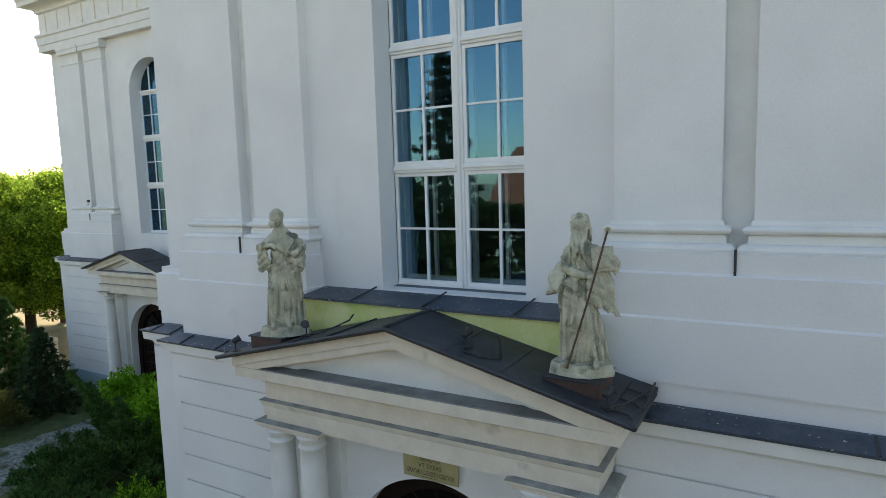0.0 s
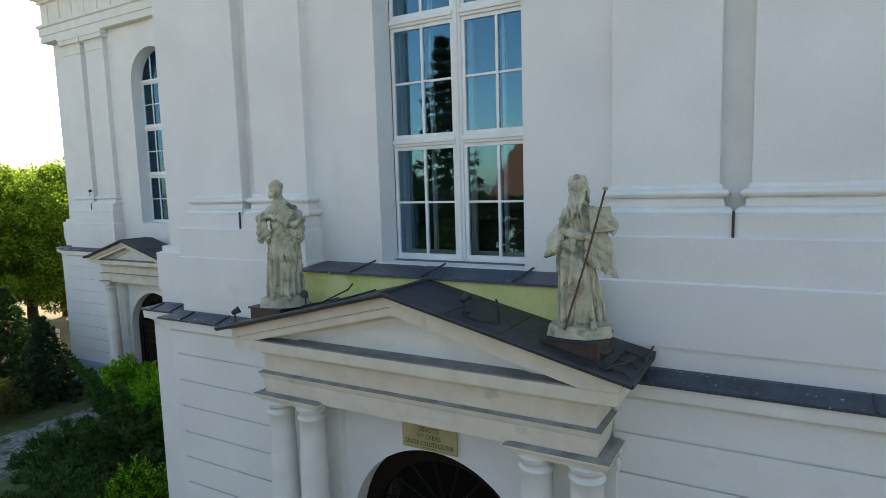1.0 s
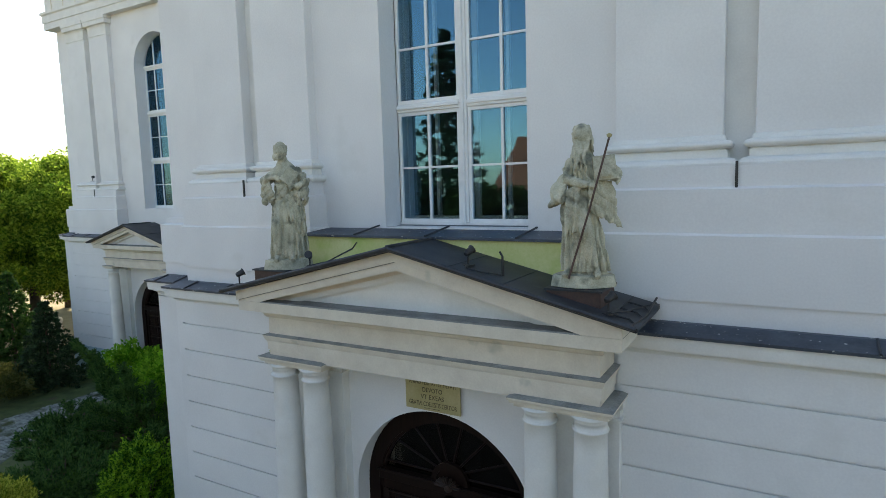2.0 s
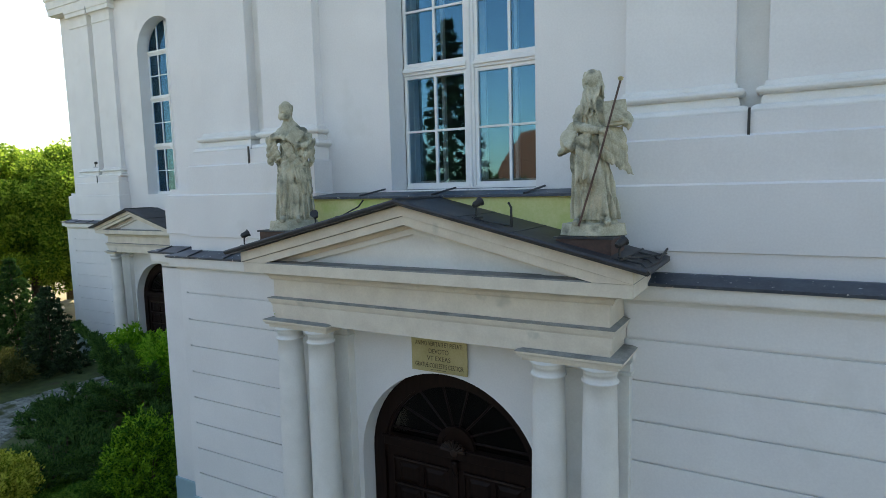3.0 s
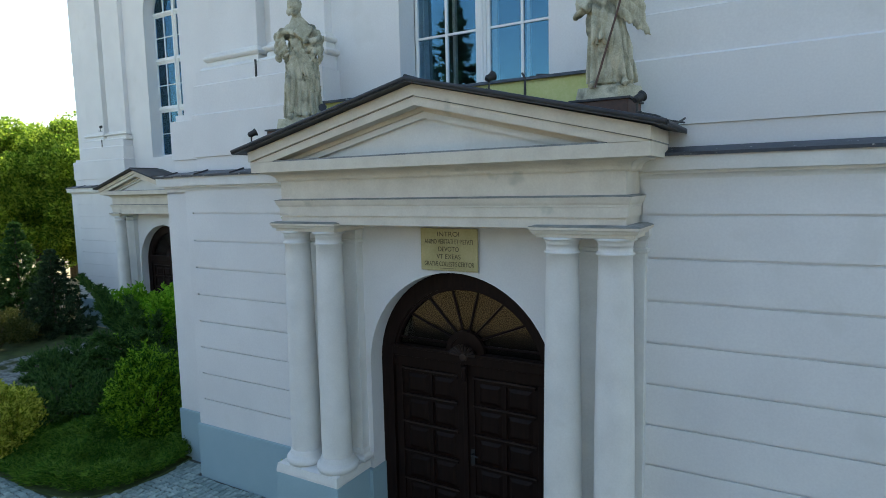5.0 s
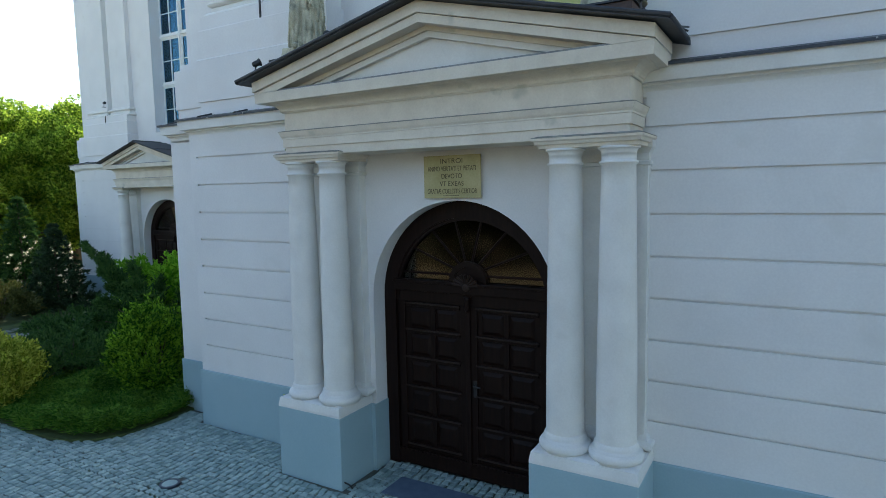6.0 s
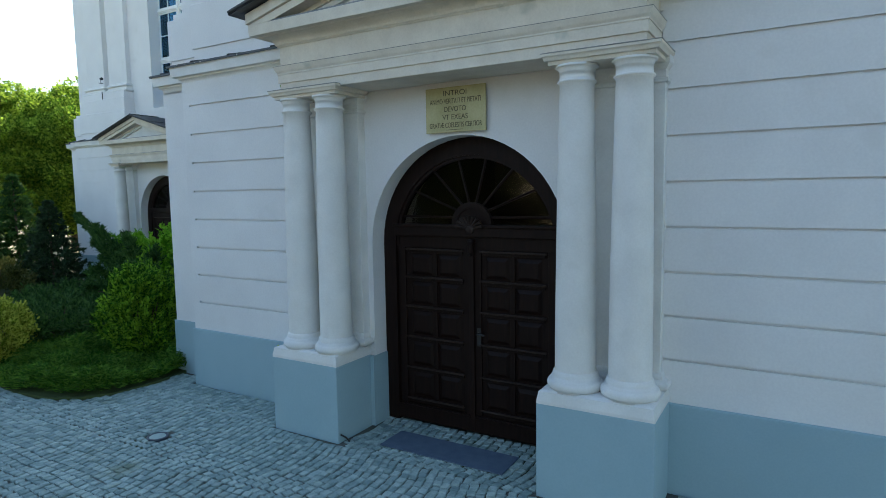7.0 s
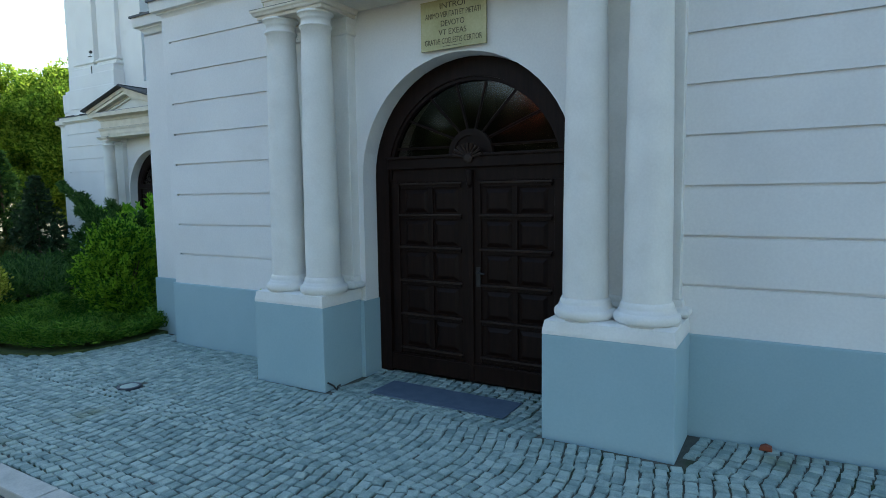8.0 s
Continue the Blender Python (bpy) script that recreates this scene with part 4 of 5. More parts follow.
for k in range(22):
    part("bar", tube([(-0.14 * k, 0, -0.05), (-0.14 * k, 0, 1.25)], 0.012, 5), M_IRON, fence)
for z in (0.2, 1.1):
    part("rail", box(-3.1, 0.0, -0.02, 0.02, z, z + 0.04), M_IRON, fence)

# what the windows mirror: a spruce, a house and trees across the road; two trees only shade
spruce("tall_spruce", (-11.8, -20.0, 0), 14.5, 3.0, "tall dark spruce across the road", 50, L_SPRUCE, 26, 0.4)
spruce("tall_spruce", (-6.5, -24.0, 0), 12.0, 2.8, "tall dark spruce across the road", 50, L_SPRUCE, 24, 0.4)
house = thing("house", (-7.5, -37, -0.2), "cream house with a red tiled roof across the road", "house")
part("wall", box(-7, 7, -5, 5, -0.1, 6.0), M_CREAM, house)
bm = bmesh.new()
v = [bm.verts.new(c) for c in ((-7.4, 5.5, 5.9), (7.4, 5.5, 5.9), (7.4, -5.5, 5.9), (-7.4, -5.5, 5.9), (-7.4, 0, 10.2), (7.4, 0, 10.2))]
for f in ((0, 1, 5, 4), (2, 3, 4, 5), (0, 4, 3), (1, 2, 5), (0, 3, 2, 1)):
    bm.faces.new([v[i] for i in f])
part("roof", bm, M_ROOFTILE, house, "red tiled roof")
for k in range(4):
    for z in (1.2, 3.9):
        win = part("window", box(-5.4 + k * 3.4, -4.3 + k * 3.4, 4.97, 5.05, z, z + 1.4), M_WINDOW, house)
        part("pane", box(-5.3 + k * 3.4, -4.4 + k * 3.4, 5.05, 5.06, z + 0.1, z + 1.3), M_IRON, win)
# unseen trees at x 12 and 18 are added to shade the right side
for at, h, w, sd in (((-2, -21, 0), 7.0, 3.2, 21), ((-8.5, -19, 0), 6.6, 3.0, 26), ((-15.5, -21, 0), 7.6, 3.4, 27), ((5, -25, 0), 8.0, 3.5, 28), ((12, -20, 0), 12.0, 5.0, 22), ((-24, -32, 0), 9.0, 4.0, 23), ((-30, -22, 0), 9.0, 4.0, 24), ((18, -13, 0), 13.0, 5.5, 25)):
    broadleaf("tree", at, h, w, "dark leafy tree added across the road for reflections and shade", sd, 45, 200, 0.35, L_DARK)


# ---- statues and what stands on the portal ----
def ball(bm, at, r, sub=2):
    g = bmesh.ops.create_icosphere(bm, subdivisions=sub, radius=1.0)
    sx, sy, sz = r if isinstance(r, (tuple, list)) else (r, r, r)
    for v_ in g["verts"]:
        v_.co = Vector((at[0] + v_.co.x * sx, at[1] + v_.co.y * sy, at[2] + v_.co.z * sz))


def robe(bm, rings, folds, depth, n=72, twist=0.0):
    """A draped body: rings of (z, x, y, half width, half depth), with folds that deepen downwards."""
    rows = []
    zs = [r[0] for r in rings]
    steps = 46
    for k in range(steps + 1):
        z = zs[0] + (zs[-1] - zs[0]) * k / steps
        vals = [float(np.interp(z, zs, [r[i] for r in rings])) for i in range(1, 5)]
        f = 1 - k / steps
        row = []
        for i in range(n):
            a = 2 * math.pi * i / n
            w = math.sin(folds * a + twist * z * 3 + 0.8 * math.sin(3 * a)) + 0.5 * math.sin((folds + 4) * a - twist * z * 5)
            m = 1 + depth * (0.15 + f ** 0.7) * (abs(w) ** 0.7 * (1 if w > 0 else -1))
            row.append(bm.verts.new((vals[0] + vals[2] * m * math.cos(a), vals[1] + vals[3] * m * math.sin(a), z)))
        rows.append(row)
    for a, b in zip(rows, rows[1:]):
        for i in range(n):
            bm.faces.new((a[i], a[(i + 1) % n], b[(i + 1) % n], b[i]))
    bm.faces.new(rows[0][::-1])
    bm.faces.new(rows[-1])


def book(bm, at, w, h, d, rx, ry, rz):
    box_bm = box(-w / 2, w / 2, -d / 2, d / 2, -h / 2, h / 2)
    m = pose(*at, rx, ry, rz)
    vs = {}
    for v_ in box_bm.verts:
        vs[v_] = bm.verts.new(m @ v_.co)
    for f in box_bm.faces:
        bm.faces.new([vs[v_] for v_ in f.verts])
    box_bm.free()


def statue(name, at, label, build, rz=0.0, tall=1.0, lean=1.0):
    bm = bmesh.new()
    build(bm)
    r = random.Random(4)
    foot = [(0.30 * math.cos(a) * (1 + 0.1 * r.uniform(-1, 1)) , 0.21 * math.sin(a) * (1 + 0.1 * r.uniform(-1, 1))) for a in [k * 0.448 for k in range(14)]]
    lo, hi = [bm.verts.new((x * 1.08, y * 1.08, -0.10)) for x, y in foot], [bm.verts.new((x, y, 0.005 + 0.02 * r.random())) for x, y in foot]
    bm.faces.new(hi)
    bm.faces.new(lo[::-1])
    for i in range(14):
        j = (i + 1) % 14
        bm.faces.new((lo[i], lo[j], hi[j], hi[i]))
    ob = new(name, finish(bm, name, M_STATUE, True))
    ob.matrix_basis = pose(*at, 0, 0, rz) @ Matrix.Diagonal((1, 1, tall, 1))
    rm = ob.modifiers.new("skin", "REMESH")
    rm.mode, rm.voxel_size, rm.use_smooth_shade = "VOXEL", 0.0058, True
    sm = ob.modifiers.new("soften", "SMOOTH")
    sm.factor, sm.iterations = 0.5, 2
    solid = bpy.data.meshes.new_from_object(ob.evaluated_get(bpy.context.evaluated_depsgraph_get()))
    ob.modifiers.clear()
    ob.data = solid
    carve_folds(solid, lean)
    return tagged(ob, label, "statue")


def carve_folds(me, lean):
    """Cuts many uneven folds into the robe: steep ones over the legs, slanting ones over hips and chest."""
    n = len(me.vertices)
    co, no = np.empty(n * 3), np.empty(n * 3)
    me.vertices.foreach_get("co", co)
    me.vertex_normals.foreach_get("vector", no)
    co, no = co.reshape(-1, 3), no.reshape(-1, 3)
    x, y, z = co.T
    sway = 1.6 * np.sin(3.3 * z + 2.0 * x + lean) + 0.7 * np.sin(8.1 * z - 6.0 * y)
    steep = np.abs(np.sin(34 * x + 17 * y + 5 * lean * z + 1.3 * sway))
    slant = np.abs(np.sin(24 * lean * x + 30 * z + 11 * y + 1.5 * sway))
    fine = np.abs(np.sin(61 * x - 23 * y + 9 * z + 2.2 * sway))
    up = np.clip((z - 0.52) / 0.25, 0, 1)
    fold = (steep ** 0.7 - 0.6) * (1 - up) + (slant ** 0.7 - 0.6) * up * 0.7 + 0.2 * (fine ** 0.7 - 0.6)
    patch = 0.75 + 0.25 * np.sin(5.2 * z + 4.0 * x + lean) * np.sin(7.0 * x - 3.0 * z)
    robe_only = np.clip((z - 0.05) / 0.10, 0, 1) * np.clip((1.16 - z) / 0.12, 0, 1) * np.where((y < -0.175) & (z > 0.84), 0.15, 1.0)
    co += no * (0.032 * fold * patch * robe_only)[:, None]
    me.vertices.foreach_set("co", co.ravel())
    me.polygons.foreach_set("use_smooth", np.ones(len(me.polygons), bool))
    me.update()


def locks(bm, starts, tip, wave, r0, r1, seed):
    """Wavy strands of hair or beard that draw together towards a tip."""
    q = random.Random(seed)
    for i, a in enumerate(starts):
        a, b = Vector(a), Vector(tip) + Vector(((i - len(starts) / 2) * wave * 0.9, q.uniform(-0.012, 0.012), q.uniform(-0.03, 0.03)))
        pts, rad = [], []
        for k in range(8):
            f = k / 7
            p = a.lerp(b, f)
            p.x += wave * math.sin(f * 7 + i * 1.9) + 0.5 * (a.x - b.x) * math.sin(math.pi * f) * 0.5
            p.y -= 0.025 * math.sin(math.pi * f)
            pts.append(p)
            rad.append(r0 + (r1 - r0) * f ** 1.5)
        tube(pts, rad, 7, bm)


def head(bm, c, turn, bald=False, grow=1.0):
    x, y, z = c
    d = Vector((math.sin(turn), -math.cos(turn), 0))
    side = Vector((d.y, -d.x, 0))
    ball(bm, (x, y, z + 0.015), (0.072 * grow, 0.082 * grow, 0.092 * grow), 3)
    ball(bm, (x + d.x * 0.02, y + d.y * 0.02, z - 0.05), (0.052, 0.058, 0.06), 2)
    tube([Vector(c) + d * 0.078 + Vector((0, 0, 0.025)), Vector(c) + d * 0.10 + Vector((0, 0, -0.022))], [0.010, 0.016], 6, bm)
    for k in (-1, 1):
        tube([Vector(c) + d * 0.080 + Vector((0, 0, 0.03)), Vector(c) + d * 0.068 + side * 0.045 * k + Vector((0, 0, 0.028))], [0.012, 0.010], 6, bm)
        ball(bm, tuple(Vector(c) + d * 0.065 + side * 0.035 * k + Vector((0, 0, -0.015))), 0.018)
    q = random.Random(5)
    for k in range(90):
        a = turn + q.uniform(0.85, 5.43)
        h = q.uniform(-0.06, 0.055 if bald else 0.09)
        rr = 0.074 * grow * math.sqrt(max(0.1, 1 - (h / 0.12) ** 2))
        e = Vector((math.sin(a), -math.cos(a), 0))
        ball(bm, (x + e.x * rr, y + e.y * rr, z + 0.015 + h), q.uniform(0.008, 0.012), 1)


def cloth(bm, top0, top1, low0, low1, waves, amp, thick=0.012, hem=0.03, n=40, m=12, seed=1.0):
    """A hanging piece of cloth between a top and a lower edge, ruffled more and more downwards."""
    a, b, c, d = Vector(top0), Vector(top1), Vector(low0), Vector(low1)
    sheets = []
    for off in (-thick, thick):
        rows = []
        for j in range(m + 1):
            v = j / m
            row = []
            for i in range(n + 1):
                u = i / n
                p = a.lerp(b, u).lerp(c.lerp(d, u), v)
                nrm = (b - a).cross(c - a).normalized()
                w = math.sin(2 * math.pi * waves * u + seed + 1.3 * v) + 0.5 * math.sin(2 * math.pi * waves * 1.7 * u + 2 * seed)
                p = p + nrm * (amp * (0.2 + v) * w + off)
                p.z += hem * v * math.sin(2 * math.pi * waves * u * 0.8 + 2.1 * seed)
                row.append(bm.verts.new(p))
            rows.append(row)
        sheets.append(rows)
    f, g = sheets
    for rows in sheets:
        for r0, r1 in zip(rows, rows[1:]):
            for i in range(n):
                bm.faces.new((r0[i], r0[i + 1], r1[i + 1], r1[i]))
    for i in range(n):
        bm.faces.new((f[0][i], f[0][i + 1], g[0][i + 1], g[0][i]))
        bm.faces.new((f[m][i], f[m][i + 1], g[m][i + 1], g[m][i]))
    for j in range(m):
        bm.faces.new((f[j][0], f[j + 1][0], g[j + 1][0], g[j][0]))
        bm.faces.new((f[j][n], f[j + 1][n], g[j + 1][n], g[j][n]))


def on_robe(rings, x, z, lift=0.012):
    """The front of a draped body at a height and a distance from its middle."""
    zs = [q[0] for q in rings]
    cx, cy, w, d = [float(np.interp(z, zs, [q[i] for q in rings])) for i in range(1, 5)]
    u = max(-0.97, min(0.97, (x - cx) / w))
    return (cx + u * w, cy - d * math.sqrt(1 - u * u) - lift, z)


def fan(bm, rings, x0, z0, ends, r0, r1, bow=0.0, spread=0.04):
    """Folds of cloth that run from a gathered place down over the body, each on its own curve."""
    m = len(ends)
    for k, (x1, z1) in enumerate(ends):
        xa = x0 + spread * ((k + 0.5) / m - 0.5) * 2
        pts, rad = [], []
        for i in range(9):
            f = i / 8
            x = xa + (x1 - xa) * f ** 1.15 + bow * math.sin(math.pi * f) * (1 if k % 2 else 0.5)
            pts.append(on_robe(rings, x, z0 - 0.02 * (k % 3) + (z1 - z0) * f))
            rad.append(r0 + (r1 - r0) * math.sin(math.pi * (0.12 + 0.62 * f)))
        tube(pts, rad, 7, bm)


STAFF_BODY = [(-0.02, 0.02, 0.0, 0.20, 0.14), (0.08, 0.015, 0.0, 0.165, 0.13), (0.25, 0.0, 0.0, 0.135, 0.12), (0.42, -0.02, 0.0, 0.145, 0.125), (0.57, -0.04, 0.0, 0.175, 0.13), (0.70, -0.05, 0.0, 0.17, 0.13), (0.83, -0.02, 0.0, 0.145, 0.12), (0.95, 0.0, 0.0, 0.135, 0.11), (1.07, 0.0, 0.0, 0.14, 0.11), (1.14, 0.0, 0.0, 0.13, 0.10), (1.20, -0.005, 0.01, 0.09, 0.08), (1.26, -0.01, 0.01, 0.05, 0.05)]
READ_BODY = [(-0.02, 0.01, 0.0, 0.22, 0.15), (0.10, 0.01, 0.0, 0.205, 0.14), (0.30, 0.02, 0.0, 0.18, 0.13), (0.45, 0.02, 0.0, 0.18, 0.13), (0.60, 0.04, 0.0, 0.17, 0.13), (0.75, 0.03, 0.0, 0.16, 0.125), (0.90, 0.02, 0.0, 0.15, 0.12), (1.03, 0.02, 0.0, 0.155, 0.115), (1.11, 0.02, 0.0, 0.145, 0.105), (1.18, 0.0, 0.01, 0.10, 0.085), (1.24, -0.02, 0.01, 0.055, 0.05)]


def staff_saint(bm):
    robe(bm, STAFF_BODY, 9, 0.09, twist=0.6)
    fan(bm, STAFF_BODY, 0.03, 0.86, [(-0.17 + 0.043 * k, 0.05 + 0.02 * (k % 3)) for k in range(9)], 0.010, 0.022, 0.02)
    fan(bm, STAFF_BODY, -0.06, 1.16, [(-0.12, 0.92), (-0.06, 0.90), (0.0, 0.90), (0.07, 0.92)], 0.006, 0.012, 0.0, 0.06)
    tube([(0, 0.0, 1.22), (-0.01, -0.01, 1.34)], [0.05, 0.048], 10, bm)
    head(bm, (-0.015, -0.03, 1.375), -0.6, False, 1.2)
    locks(bm, [(0.055 + 0.006 * k, 0.03 - 0.02 * k, 1.40 - 0.01 * k) for k in range(4)], (0.085, 0.0, 1.20), 0.008, 0.018, 0.008, 3)
    locks(bm, [(-0.085 + 0.016 * k, -0.075 - 0.012 * math.sin(k), 1.345 + 0.004 * (k % 2)) for k in range(8)], (-0.03, -0.145, 1.04), 0.019, 0.021, 0.006, 8)
    ball(bm, (-0.115, 0.0, 1.10), (0.065, 0.07, 0.08))
    ball(bm, (0.12, 0.0, 1.11), (0.07, 0.07, 0.075))
    tube([(-0.06, 0.0, 1.12), (-0.14, -0.02, 1.04), (-0.135, -0.07, 0.95), (-0.04, -0.16, 0.92), (0.05, -0.20, 0.90)], [0.06, 0.066, 0.06, 0.046, 0.032], 10, bm)
    for k in range(4):
        tube([(-0.17 + 0.02 * k, -0.09 - 0.02 * k, 1.0 - 0.02 * k), (-0.10 + 0.03 * k, -0.17 - 0.01 * k, 0.90)], [0.016, 0.012], 6, bm)
    ball(bm, (0.09, -0.215, 0.895), (0.042, 0.028, 0.028))
    for k in range(4):
        tube([(0.10, -0.235, 0.915 - 0.016 * k), (0.145, -0.228, 0.915 - 0.018 * k)], 0.009, 6, bm)
    tube([(0.06, 0.0, 1.13), (0.20, 0.0, 1.09), (0.29, -0.05, 1.02), (0.28, -0.12, 0.97), (0.235, -0.18, 0.99)], [0.06, 0.066, 0.062, 0.046, 0.03], 10, bm)
    for k in range(4):
        tube([(0.24, 0.03 - 0.03 * k, 1.10 - 0.02 * k), (0.335, -0.05 - 0.015 * k, 1.02 - 0.02 * k), (0.30, -0.12, 0.94 - 0.015 * k)], [0.014, 0.018, 0.012], 6, bm)
    ball(bm, (0.225, -0.205, 1.005), (0.04, 0.025, 0.028))
    for k in range(4):
        tube([(0.225, -0.215, 1.03 - 0.016 * k), (0.165, -0.222, 1.035 - 0.018 * k)], 0.009, 6, bm)
    book(bm, (0.195, -0.155, 1.06), 0.20, 0.235, 0.055, -8, -5, 8)
    # mantle gathered over the hip, with the sagging bag of cloth
    for k in range(7):
        f = k / 6
        tube([(-0.15, 0.03 - 0.02 * k, 1.05 - 0.02 * k), (-0.24 - 0.05 * (1 - f), -0.02 - 0.02 * k, 0.86 - 0.02 * k), (-0.31 + 0.05 * f, -0.05 - 0.012 * k, 0.70 + 0.01 * k), (-0.20 + 0.05 * f, -0.11, 0.74 + 0.015 * k), (-0.05, -0.145, 0.87 - 0.02 * k)], [0.022, 0.034, 0.034, 0.022, 0.016], 7, bm)
    for k, x in enumerate((-0.13, -0.10, -0.07, -0.04)):
        tube([(x * 0.7 - 0.01, -0.15, 0.88), (x - 0.01, -0.165, 0.68 - 0.04 * k), (x * 1.1, -0.16, 0.46 - 0.05 * (k % 2))], [0.016, 0.022, 0.014], 6, bm)
    # cloth below the book, blown out to the side
    for k in range(8):
        tube([(0.06 + 0.026 * k, -0.165 + 0.014 * k, 0.94), (0.08 + 0.028 * k, -0.195 + 0.018 * k, 0.80), (0.08 + 0.029 * k, -0.18 + 0.016 * k, 0.68 - 0.012 * k), (0.10 + 0.037 * k, -0.17 + 0.018 * k, 0.62 - 0.021 * k)], [0.014, 0.024, 0.022, 0.010], 7, bm)
    cloth(bm, (-0.15, -0.15, 0.86), (-0.02, -0.17, 0.88), (-0.17, -0.17, 0.42), (-0.05, -0.185, 0.50), 1.6, 0.024, hem=0.05, seed=2.2)
    cloth(bm, (-0.19, -0.02, 0.70), (-0.10, -0.13, 0.72), (-0.19, -0.05, 0.06), (-0.10, -0.17, 0.05), 2.2, 0.027, hem=0.0, seed=0.9)
    cloth(bm, (0.05, -0.14, 0.55), (0.13, -0.02, 0.60), (0.10, -0.16, 0.08), (0.22, -0.03, 0.06), 2.4, 0.03, hem=0.015, seed=2.9)
    # the forward leg and the feet
    tube([(-0.01, -0.10, 0.70), (0.03, -0.165, 0.45), (0.08, -0.12, 0.10)], [0.06, 0.066, 0.042], 10, bm)
    tube([(0.13, -0.16, 0.055), (0.14, -0.25, 0.02)], [0.035, 0.026], 8, bm)
    tube([(-0.15, -0.15, 0.045), (-0.17, -0.23, 0.02)], [0.035, 0.026], 8, bm)


def reading_saint(bm):
    robe(bm, READ_BODY, 9, 0.09, twist=-0.5)
    fan(bm, READ_BODY, -0.03, 0.95, [(-0.19 + 0.045 * k, 0.05 + 0.02 * (k % 3)) for k in range(7)], 0.010, 0.023, -0.02)
    fan(bm, READ_BODY, 0.12, 0.78, [(0.06 + 0.04 * k, 0.06 + 0.03 * (k % 2)) for k in range(5)], 0.010, 0.021, 0.02)
    tube([(0.0, 0.0, 1.16), (-0.03, -0.02, 1.29)], [0.062, 0.056], 10, bm)
    head(bm, (-0.035, -0.03, 1.335), -0.35, True, 1.12)
    for k in range(13):
        a = -1.3 + k * 0.2
        ball(bm, (-0.055 + 0.062 * math.sin(a), -0.095 + 0.03 * abs(a), 1.265 + 0.014 * math.sin(k * 2.3)), (0.024, 0.028, 0.036), 1)
    ball(bm, (-0.11, 0.0, 1.07), (0.07, 0.07, 0.08))
    ball(bm, (0.15, 0.0, 1.07), (0.075, 0.07, 0.08))
    tube([(-0.06, 0.0, 1.09), (-0.18, -0.02, 1.02), (-0.24, -0.08, 0.97), (-0.18, -0.15, 1.02), (-0.12, -0.17, 1.03)], [0.06, 0.064, 0.058, 0.044, 0.03], 10, bm)
    ball(bm, (-0.095, -0.175, 1.02), (0.042, 0.025, 0.026))
    for k in range(4):
        tube([(-0.09, -0.19, 1.04 - 0.016 * k), (-0.04, -0.185, 1.03 - 0.018 * k)], 0.009, 6, bm)
    cloth(bm, (-0.31, -0.02, 1.02), (-0.17, -0.15, 1.02), (-0.26, -0.05, 0.72), (-0.15, -0.14, 0.76), 2.4, 0.03, hem=0.04, seed=1.1)
    cloth(bm, (-0.29, 0.0, 1.0), (-0.18, -0.10, 1.0), (-0.29, -0.02, 0.82), (-0.17, -0.11, 0.70), 2.0, 0.027, hem=0.03, seed=0.2)
    tube([(0.07, 0.0, 1.09), (0.21, 0.0, 1.02), (0.25, -0.06, 0.94), (0.19, -0.15, 0.91), (0.14, -0.18, 0.91)], [0.06, 0.066, 0.062, 0.046, 0.03], 10, bm)
    ball(bm, (0.12, -0.19, 0.915), (0.04, 0.025, 0.03))
    for k in range(4):
        tube([(0.12, -0.20, 0.94 - 0.016 * k), (0.065, -0.205, 0.935 - 0.022 * k)], 0.009, 6, bm)
    cloth(bm, (0.16, -0.16, 0.95), (0.30, -0.02, 1.0), (0.14, -0.17, 0.76), (0.27, -0.04, 0.68), 2.4, 0.03, hem=0.04, seed=0.7)
    cloth(bm, (-0.02, -0.155, 0.94), (0.20, -0.10, 0.92), (0.06, -0.185, 0.55), (0.25, -0.05, 0.36), 3.0, 0.027, hem=0.05, seed=1.9)
    cloth(bm, (0.08, -0.13, 0.70), (0.20, -0.04, 0.70), (0.12, -0.15, 0.05), (0.24, -0.03, 0.05), 2.4, 0.027, hem=0.01, seed=2.6)
    cloth(bm, (-0.18, -0.02, 0.80), (-0.06, -0.13, 0.82), (-0.21, -0.04, 0.03), (-0.06, -0.165, 0.02), 2.4, 0.027, hem=0.0, seed=0.4)
    # rolled and gathered sleeves, folds over chest and thigh
    for k in range(7):
        f = k / 6
        tube([(-0.13 - 0.02 * k, 0.02 - 0.02 * k, 1.08 - 0.012 * k), (-0.26 + 0.012 * k, -0.05 - 0.012 * k, 0.99 - 0.03 * k), (-0.235 + 0.012 * k, -0.12, 0.90 - 0.025 * k), (-0.17 + 0.01 * k, -0.155, 0.96 - 0.03 * k)], [0.016, 0.026, 0.024, 0.014], 7, bm)
        tube([(0.17 + 0.015 * k, 0.01 - 0.02 * k, 1.06 - 0.012 * k), (0.275 - 0.012 * k, -0.04 - 0.012 * k, 0.96 - 0.03 * k), (0.25 - 0.014 * k, -0.12, 0.86 - 0.025 * k), (0.17, -0.165, 0.88 - 0.03 * k)], [0.016, 0.026, 0.024, 0.014], 7, bm)
    book(bm, (0.07, -0.165, 1.03), 0.15, 0.20, 0.05, -14, 38, 8)
    for k in range(6):
        tube([(-0.05 - 0.01 * k, -0.135, 0.94), (0.05 + 0.01 * k, -0.165, 0.80 - 0.05 * k), (0.15, -0.13, 0.66 - 0.06 * k), (0.22, -0.05, 0.55 - 0.05 * k)], [0.014, 0.022, 0.024, 0.02], 7, bm)
    for k in range(6):
        f = k / 5
